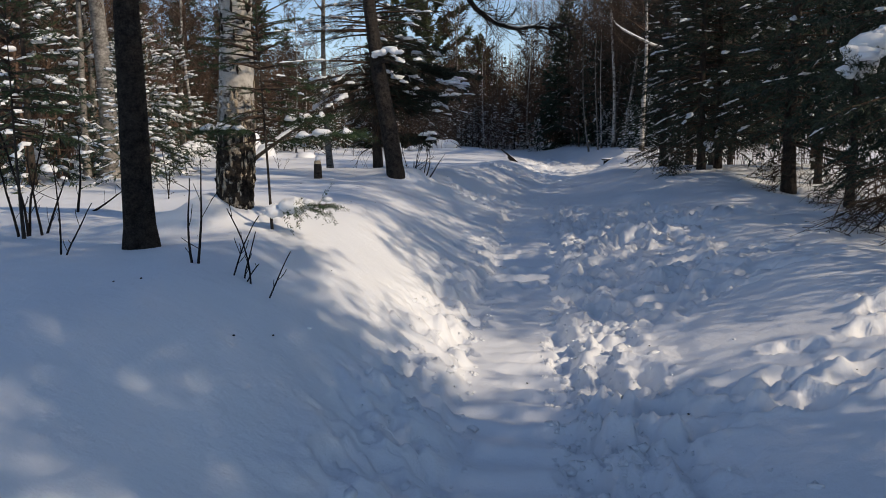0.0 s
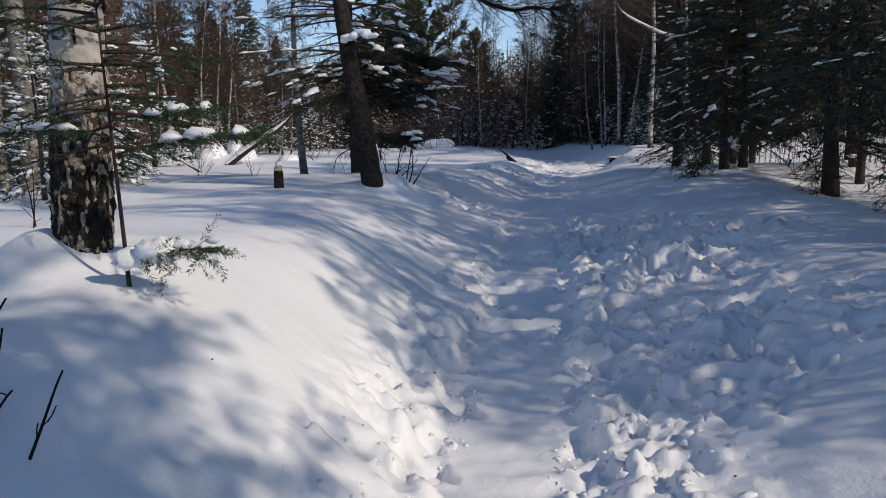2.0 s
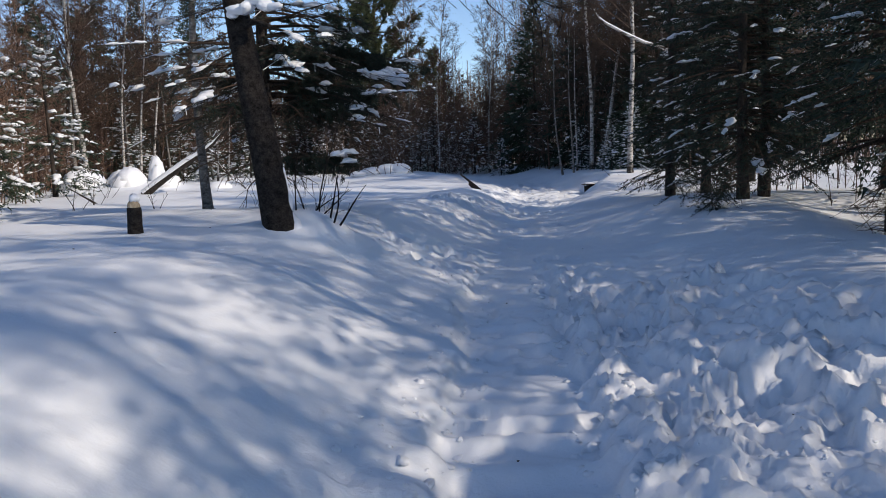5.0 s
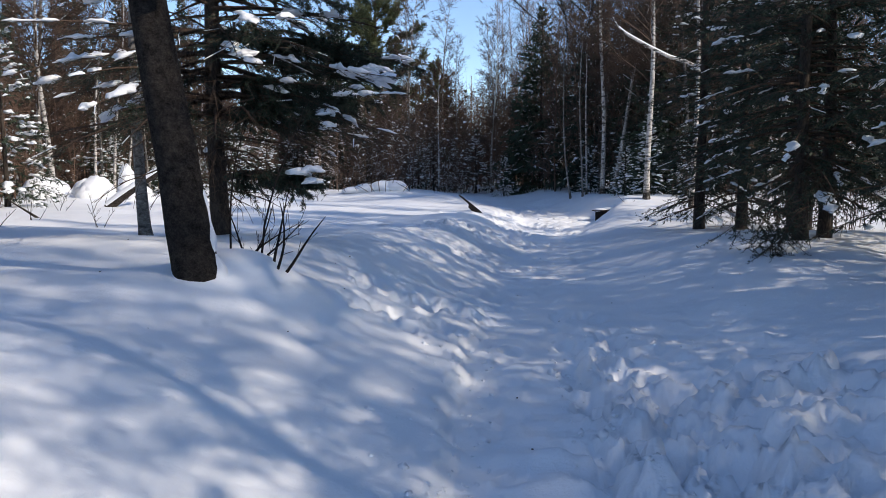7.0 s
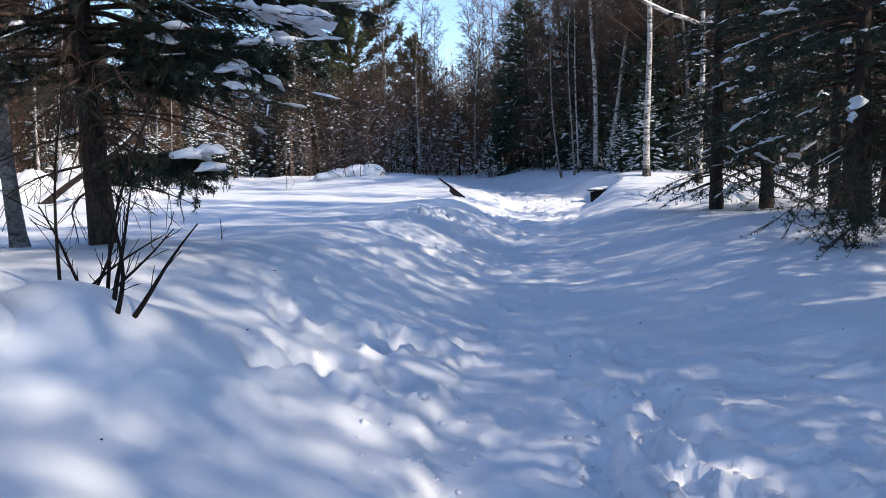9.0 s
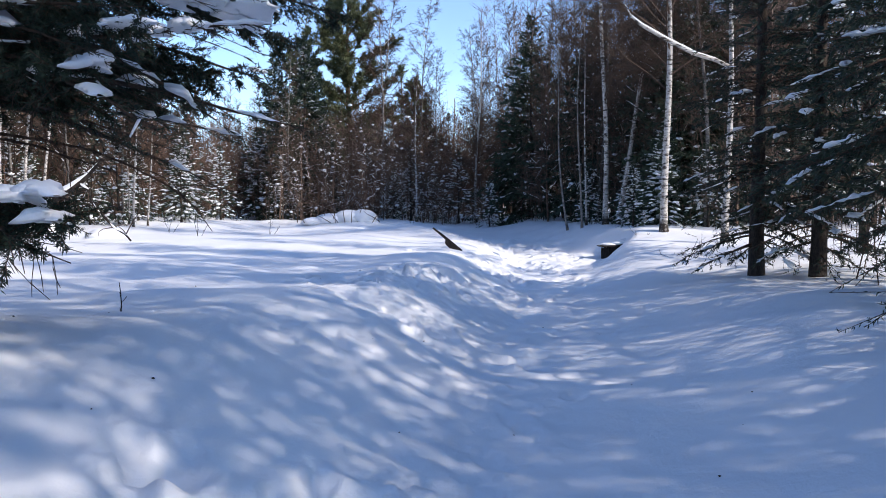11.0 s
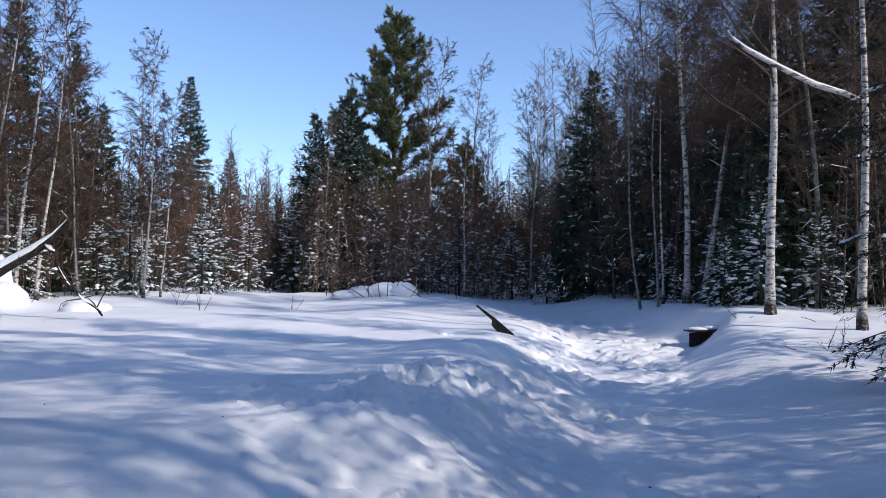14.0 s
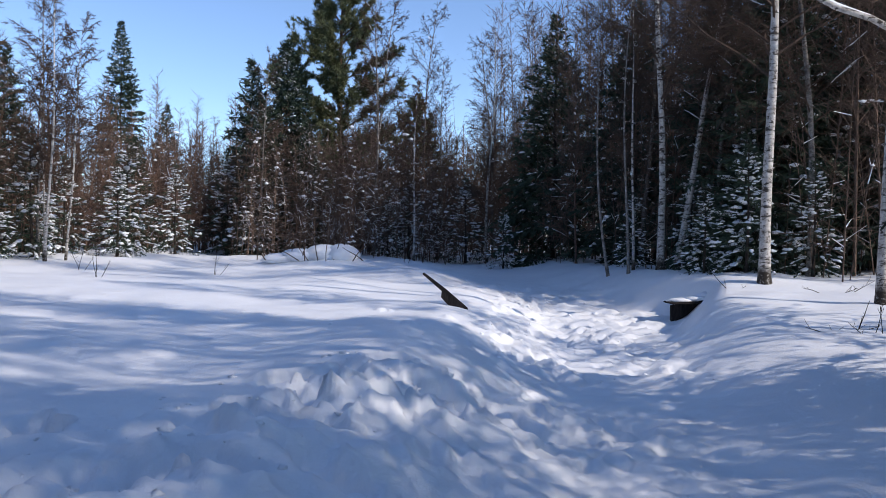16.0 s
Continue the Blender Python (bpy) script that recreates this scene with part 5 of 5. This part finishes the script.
def fallen_trunk():
    t = thing("fallen_tree", "fallen dead tree propped aslant and covered with snow", "fallen tree", -5.5, 30.6, 0)
    r = np.random.default_rng(14)
    g = Geo()
    log = np.array([[-1.95, 0.1, 0.62], [-1.55, 0.05, 0.92], [-1.1, 0, 1.22], [-0.6, 0, 1.55], [-0.1, 0, 1.84], [0.25, 0, 2.12], [0.5, 0, 2.4], [0.68, 0.05, 2.55]])
    g.tube(log, [0.13, 0.115, 0.1, 0.09, 0.08, 0.06, 0.04, 0.015], 10)
    trunk = part("trunk", g, BARK, t)
    g = Geo()
    br = np.array([[-0.05, 0, 1.84], [0.14, -0.02, 1.95], [0.3, -0.03, 1.82], [0.36, -0.04, 1.58], [0.56, -0.05, 1.3], [0.8, -0.05, 1.02], [1.05, -0.05, 0.86], [1.15, -0.05, 0.72]])
    g.tube(br, np.linspace(0.045, 0.018, 8), 7)
    part("limb", g, BARK, t)
    for k in range(20):
        g = Geo()
        i = int(r.integers(2, 7))
        q = curve_points(log[i] if k % 2 else br[i], (r.normal(0.4, 0.6), r.normal(0, 0.5), r.normal(0.1, 0.6)), r.uniform(0.3, 0.9), 4, (0, 0, -0.3), r, 0.2)
        g.tube(q, np.linspace(0.014, 0.005, 5), 5)
        part("twig", g, TWIG, t)
    g = Geo()
    g.tube(log[:7] + np.array([[0, -0.03, q] for q in (0.09, 0.09, 0.08, 0.075, 0.06, 0.03, 0.01)]), [0.1, 0.1, 0.085, 0.08, 0.065, 0.03, 0.008], 10)
    for u0, u1 in ((0.1, 0.3), (0.35, 0.62), (0.65, 0.9)):
        g.drape(br, u0, u1, 0.045, r)
    part("trunk_snow", g, SNOW_CAP, trunk, "white snow along the trunk")
    for x, y, sx, sz in [(-10.3, 33.4, 0.75, 0.5), (-8.6, 33.0, 0.62, 0.5), (-7.3, 32.8, 0.45, 0.35), (-7.9, 33.6, 0.3, 0.85), (-5.6, 32.6, 0.5, 0.22)]:
        h = thing("snow_heap", "rounded white snow heap on buried brushwood", "snow heap", x, y, gz(x, y) - 0.1, group="snow heaps by the fallen tree")
        g = Geo()
        m = 5
        off = r.normal(0, 0.4, (m, 3)) * [sx, sx, sz * 0.3]
        off[0] = 0
        w = r.uniform(0.4, 0.75, m)
        w[0] = 1
        g.blobs(np.array([0, 0, 0.1]) + off, sx * w, sx * 0.8 * w, sz * w, r.uniform(0, 3, m), r, 18, 9, 0.06)
        part("snow_mass", g, SNOW_CAP, h)
    d = thing("dead_stem", "black dead stem slanting out of the snow", "dead branch", -6.7, 24.6, gz(-6.7, 24.6))
    g = Geo()
    q = curve_points((0.2, 0, -0.05), (-0.75, 0, 0.6), 0.75, 5, (-0.3, 0, 0.0), r, 0.06)
    g.tube(q, np.linspace(0.03, 0.01, 6), 6)
    part("stem", g, BARK, d)


fallen_trunk()


def brush_pile():
    x, y = -0.3, 40.6
    t = thing("brush_pile", "pile of brushwood under a thick white snow cap", "brush pile", x, y, gz(x, y) - 0.15)
    r = np.random.default_rng(15)
    g = Geo()
    g.blobs(np.array([[0.6, 0, 0.26], [0.1, 0.1, 0.25], [-0.55, 0.1, 0.2], [-1.1, 0, 0.12]]), np.array([0.45, 0.55, 0.55, 0.45]), np.array([0.45, 0.5, 0.5, 0.4]), np.array([0.27, 0.26, 0.2, 0.16]), np.zeros(4), r, 22, 10, 0.06)
    part("snow_cap", g, SNOW_CAP, t, "thick rounded snow cap")
    for k in range(26):
        g = Geo()
        p = np.array([r.uniform(-2.2, 1.4), r.uniform(-0.7, 0.2), 0.1])
        q = curve_points(p, (r.normal(-0.2, 0.4), r.normal(-0.1, 0.3), 0.9), r.uniform(0.5, 1.6), 4, (0, 0, -0.2), r, 0.15)
        g.tube(q, np.linspace(0.014, 0.006, 5), 5)
        part("stick", g, TWIG, t)


brush_pile()


def shrub(x, y, stems, seed, label="leafless dark shrub stems poking out of snow", group="bare shrubs by the path", mat=GREY_STEM, fork=0.5, r0=0.009):
    """Each stem: way in x and y, and height; every stem is a part."""
    t = thing("shrub", label, "shrub", x, y, gz(x, y) - 0.04, group=group)
    r = np.random.default_rng(seed)
    for dx, dy, h, ox in stems:
        g = Geo()
        ln = math.sqrt(dx * dx + dy * dy + h * h)
        q = curve_points((ox, r.normal(0, 0.03), -0.05), np.array([dx, dy, h]) / ln, ln, 8, (r.normal(0, 0.25), r.normal(0, 0.2), 0.1), r, 0.05)
        g.tube(q, np.linspace(r0, 0.003, 9), 6)
        for k in range(int(4 * fork + ln * 4)):
            i = int(r.integers(2, 8))
            b = curve_points(q[i], (r.normal(0, 0.5) + dx, r.normal(0, 0.5), 0.7), ln * r.uniform(0.08, 0.3), 3, (0, 0, 0.2), r, 0.12)
            g.sticks(b[:-1], b[1:], 0.003, 0.002)
        part("stem", g, mat, t)


shrub(-1.4, 4.69, [(0.08, 0.03, 0.7, 0.0), (-0.12, 0.0, 0.58, -0.01)], 31, fork=0.2, r0=0.009)
shrub(-1.14, 4.67, [(0.02, 0, 0.38, -0.01), (0.07, 0.05, 0.52, 0.05), (0.2, 0.05, 0.46, -0.09), (0.06, 0.0, 0.2, 0.0)], 32, r0=0.006)
shrub(-1.01, 4.59, [(0.2, 0.02, 0.33, 0.0)], 33, fork=0.2, r0=0.006)
shrub(-2.44, 5.2, [(0.03, 0, 0.72, 0), (0.12, 0.1, 0.45, 0.02)], 34, r0=0.007)
shrub(-3.2, 6.3, [(0.02, 0, 1.0, 0), (-0.12, 0, 0.85, -0.06), (0.14, 0.05, 0.6, 0.06), (-0.05, 0, 0.7, 0.1), (0.08, 0, 1.2, 0.0)], 35, r0=0.012)
shrub(-3.35, 7.45, [(0.14, 0, 0.85, 0), (0.4, 0.1, 0.35, 0.02)], 36, r0=0.014)
shrub(-2.78, 8.2, [(0.05, 0, 0.6, 0), (0.15, 0.1, 0.5, 0)], 37, r0=0.006)
shrub(-0.36, 14.75, [(0.14, 0, 0.66, 0), (0.2, -0.05, 0.58, 0.05), (0.32, 0.1, 0.42, 0.12)], 38, r0=0.014, label="thick dark broken stems by the leaning tree", fork=0.2)
shrub(-0.62, 15.2, [(0.25, 0, 0.55, 0), (0.4, 0.05, 0.5, -0.1), (0.5, 0.1, 0.35, 0.0), (-0.1, 0, 0.6, 0), (0.03, 0, 1.5, 0.1), (-0.06, 0.1, 1.2, -0.15)], 45, r0=0.011, fork=2.0)
shrub(-0.72, 19.0, [(0.06, 0, 0.3, 0), (-0.25, 0.05, 0.06, 0)], 40, r0=0.006, label="small bare twig lying on the snow")
shrub(6.75, 27.7, [(-0.5, 0, 0.08, 0), (0.4, 0, 0.12, 0), (0.3, 0.1, 0.35, 0.1)], 41, r0=0.008, label="bare twigs lying on the snow bank")
shrub(6.6, 27.4, [(0.2, 0, 0.5, 0.3), (-0.3, 0, 0.2, 0.3), (-0.1, 0, 0.4, 0.4)], 42, r0=0.005)
shrub(8.5, 31.3, [(0.5, -0.1, 0.15, 0), (-0.4, 0, 0.25, 0.1), (0.7, 0, 0.3, 0.2)], 43, r0=0.009)
shrub(7.3, 31.9, [(-0.35, 0, 0.3, 0), (0.25, 0, 0.1, 0)], 44, r0=0.007)
for k, (x, y) in enumerate([(-5.2, 20.0), (-6.2, 23.5), (-4.6, 22.4), (-7.4, 27.5), (-3.9, 34.5), (-2.6, 38.5), (2.0, 44.5), (-5.6, 38.0), (-7.0, 33.0)]):
    shrub(x, y, [(0.1, 0, 0.7, 0), (-0.15, 0, 0.5, 0.05), (0.22, 0.05, 0.4, 0.08)], 60 + k, r0=0.007, group="bare shrubs in the clearing")


def sapling(x, y, h, seed, first, reach, label, r=0.013):
    t = thing("fir_sapling", label, "sapling", x, y, gz(x, y))
    conifer(t, h, r, first, reach, seed, step=0.1, per=4, fine=2.6, snow=0.1, needle=NEEDLE_FIR, needle_len=0.04, wide=0.2, droop=0.25, heavy=0.8, dead=False, split=True)
    return t


t = sapling(-1.31, 6.2, 2.3, 71, 0.7, 0.6, "thin fir sapling with a snow-laden low bough", 0.01)
r = np.random.default_rng(72)
g = Geo()
bough = curve_points((0.0, 0, 0.12), (0.95, -0.25, 0.2), 0.52, 6, (0.1, 0, -0.1), r, 0.06)
g.tube(bough, np.linspace(0.006, 0.003, 7), 6)
low = part("low_bough", g, TWIG, t)
n = 60
i = r.integers(1, 6, n)
p = bough[i] + (bough[i + 1] - bough[i]) * r.random((n, 1))
w = r.normal(0, 0.7, (n, 3)) * [0.6, 1.0, 0.45] + [0.5, 0, -0.2]
w /= np.linalg.norm(w, axis=1)[:, None]
ln = r.uniform(0.08, 0.22, n)
tagged(part("foliage", needled(p, w, ln, r, 380, 0.028, 0.13), NEEDLE_FIR, low, "green needles"), kind="stuff")
for bx, bz, sx, sz in [(0.2, 0.16, 0.11, 0.065), (0.06, 0.13, 0.08, 0.05), (0.32, 0.18, 0.06, 0.035), (0.46, 0.21, 0.04, 0.02)]:
    g = Geo()
    g.blobs(np.array([[bx, -0.06, bz]]), np.array([sx]), np.array([sx * 0.75]), np.array([sz]), np.array([0.2]), r, 14, 7, 0.12)
    part("snow_clump", g, SNOW_CAP, low)
for bz, reach, way, seed in [(0.62, 0.72, -0.15, 75), (0.78, 0.5, 0.25, 76), (0.7, 0.5, -2.6, 77)]:
    r = np.random.default_rng(seed)
    g = Geo()
    line = curve_points((0, 0, bz), (math.cos(way), math.sin(way), 0.25), reach, 7, (0, 0, -0.35), r, 0.04)
    g.tube(line, np.linspace(0.006, 0.003, 8), 6)
    mid_bough = part("mid_bough", g, TWIG, t)
    n = int(130 * reach)
    i = r.integers(1, 7, n)
    p = line[i] + (line[i + 1] - line[i]) * r.random((n, 1))
    ax = (line[-1] - line[0]) / reach
    w = ax * r.uniform(0.3, 1.0, (n, 1)) + np.cross(ax, [0, 0, 1.0]) * r.normal(0, 0.7, (n, 1)) + np.array([0, 0, -0.3]) * r.uniform(-0.2, 1.2, (n, 1))
    w /= np.linalg.norm(w, axis=1)[:, None]
    tagged(part("foliage", needled(p, w, r.uniform(0.08, 0.24, n), r, 330, 0.026, 0.13), NEEDLE_FIR, mid_bough, "green needles"), kind="stuff")
    for u0, u1, size in ((0.3, 0.5, 0.04), (0.52, 0.72, 0.055), (0.8, 0.95, 0.035)):
        g = Geo()
        g.drape(line, u0, u1, size, r, 1.3, 10)
        part("snow_clump", g, SNOW_CAP, mid_bough)
sapling(-3.15, 6.15, 1.9, 73, 0.8, 0.7, "dark young fir among bare shrub stems")


def low_bough(x, y, seed, way, label, length=1.1, needles=1500, dead=14):
    """A drooping bough whose tip lies on the snow."""
    t = thing("drooping_bough", label, "bough", x, y, gz(x, y))
    r = np.random.default_rng(seed)
    g, f = Geo(), Geo()
    for k in range(dead):
        a = math.atan2(way[1], way[0]) + r.normal(0, 0.55)
        q = curve_points((r.normal(0, 0.15) - way[0] * 0.5, r.normal(0, 0.15) - way[1] * 0.5, r.uniform(0.25, 0.75)), (math.cos(a), math.sin(a), r.uniform(-0.2, 0.25)), length * r.uniform(0.5, 1.1), 6, (0, 0, -1.1), r, 0.09)
        q[:, 2] = np.maximum(q[:, 2], 0.02)
        g.sticks(q[:-1], q[1:], np.linspace(0.012, 0.004, 6), np.linspace(0.010, 0.003, 6))
        for j in range(16):
            i = int(r.integers(1, 6))
            e = q[i] + r.normal(0, 1, 3) * [0.2, 0.2, 0.1] + [0, 0, -0.1]
            g.sticks([q[i]], [e], 0.004, 0.002)
            if needles:
                m = max(1, needles // (dead * 16))
                u = r.random((m, 1))
                p = q[i] + (e - q[i]) * u
                w = r.normal(0, 1, (m, 3)) + (e - q[i]) * 3
                w /= np.linalg.norm(w, axis=1)[:, None]
                sd = np.cross(w, r.normal(0, 1, (m, 3)))
                sd /= np.linalg.norm(sd, axis=1)[:, None]
                f.blades(p, p + w * 0.04, 0.009, sd)
    part("twigwork", g, TWIG, t)
    if f.n:
        tagged(part("foliage", f, NEEDLE, t, "dark green needles"), kind="stuff")


low_bough(4.95, 17.8, 81, (-0.8, -0.3), "dark spruce bough drooping onto the snow", 1.0, 4500)
low_bough(4.35, 8.5, 82, (-0.9, -0.2), "tangle of dead spruce twigs hanging to the snow", 1.0, 900, 22)
low_bough(6.2, 15.4, 83, (-0.8, -0.2), "dry drooping spruce twigs above the snow", 0.9, 700, 16)
low_bough(5.6, 11.6, 85, (-0.9, -0.1), "dry drooping spruce twigs above the snow", 1.0, 600, 14)


def litter():
    """Cone scales and bits of bark scattered on the snow."""
    r = np.random.default_rng(91)
    n = 90
    x, y = r.uniform(-3, 4.5, n), r.uniform(3, 22, n)
    z = surface(x, y)
    g = Geo()
    s = r.uniform(0.003, 0.008, n)
    g.blobs(np.stack([x, y, z + 0.004], -1), s * 1.5, s, s * 0.6, r.uniform(0, 3, n), r, 5, 3)
    tagged(part("bark_litter", g, BARK), "dark bark crumbs and cone scales on snow", "litter", kind="stuff")


litter()
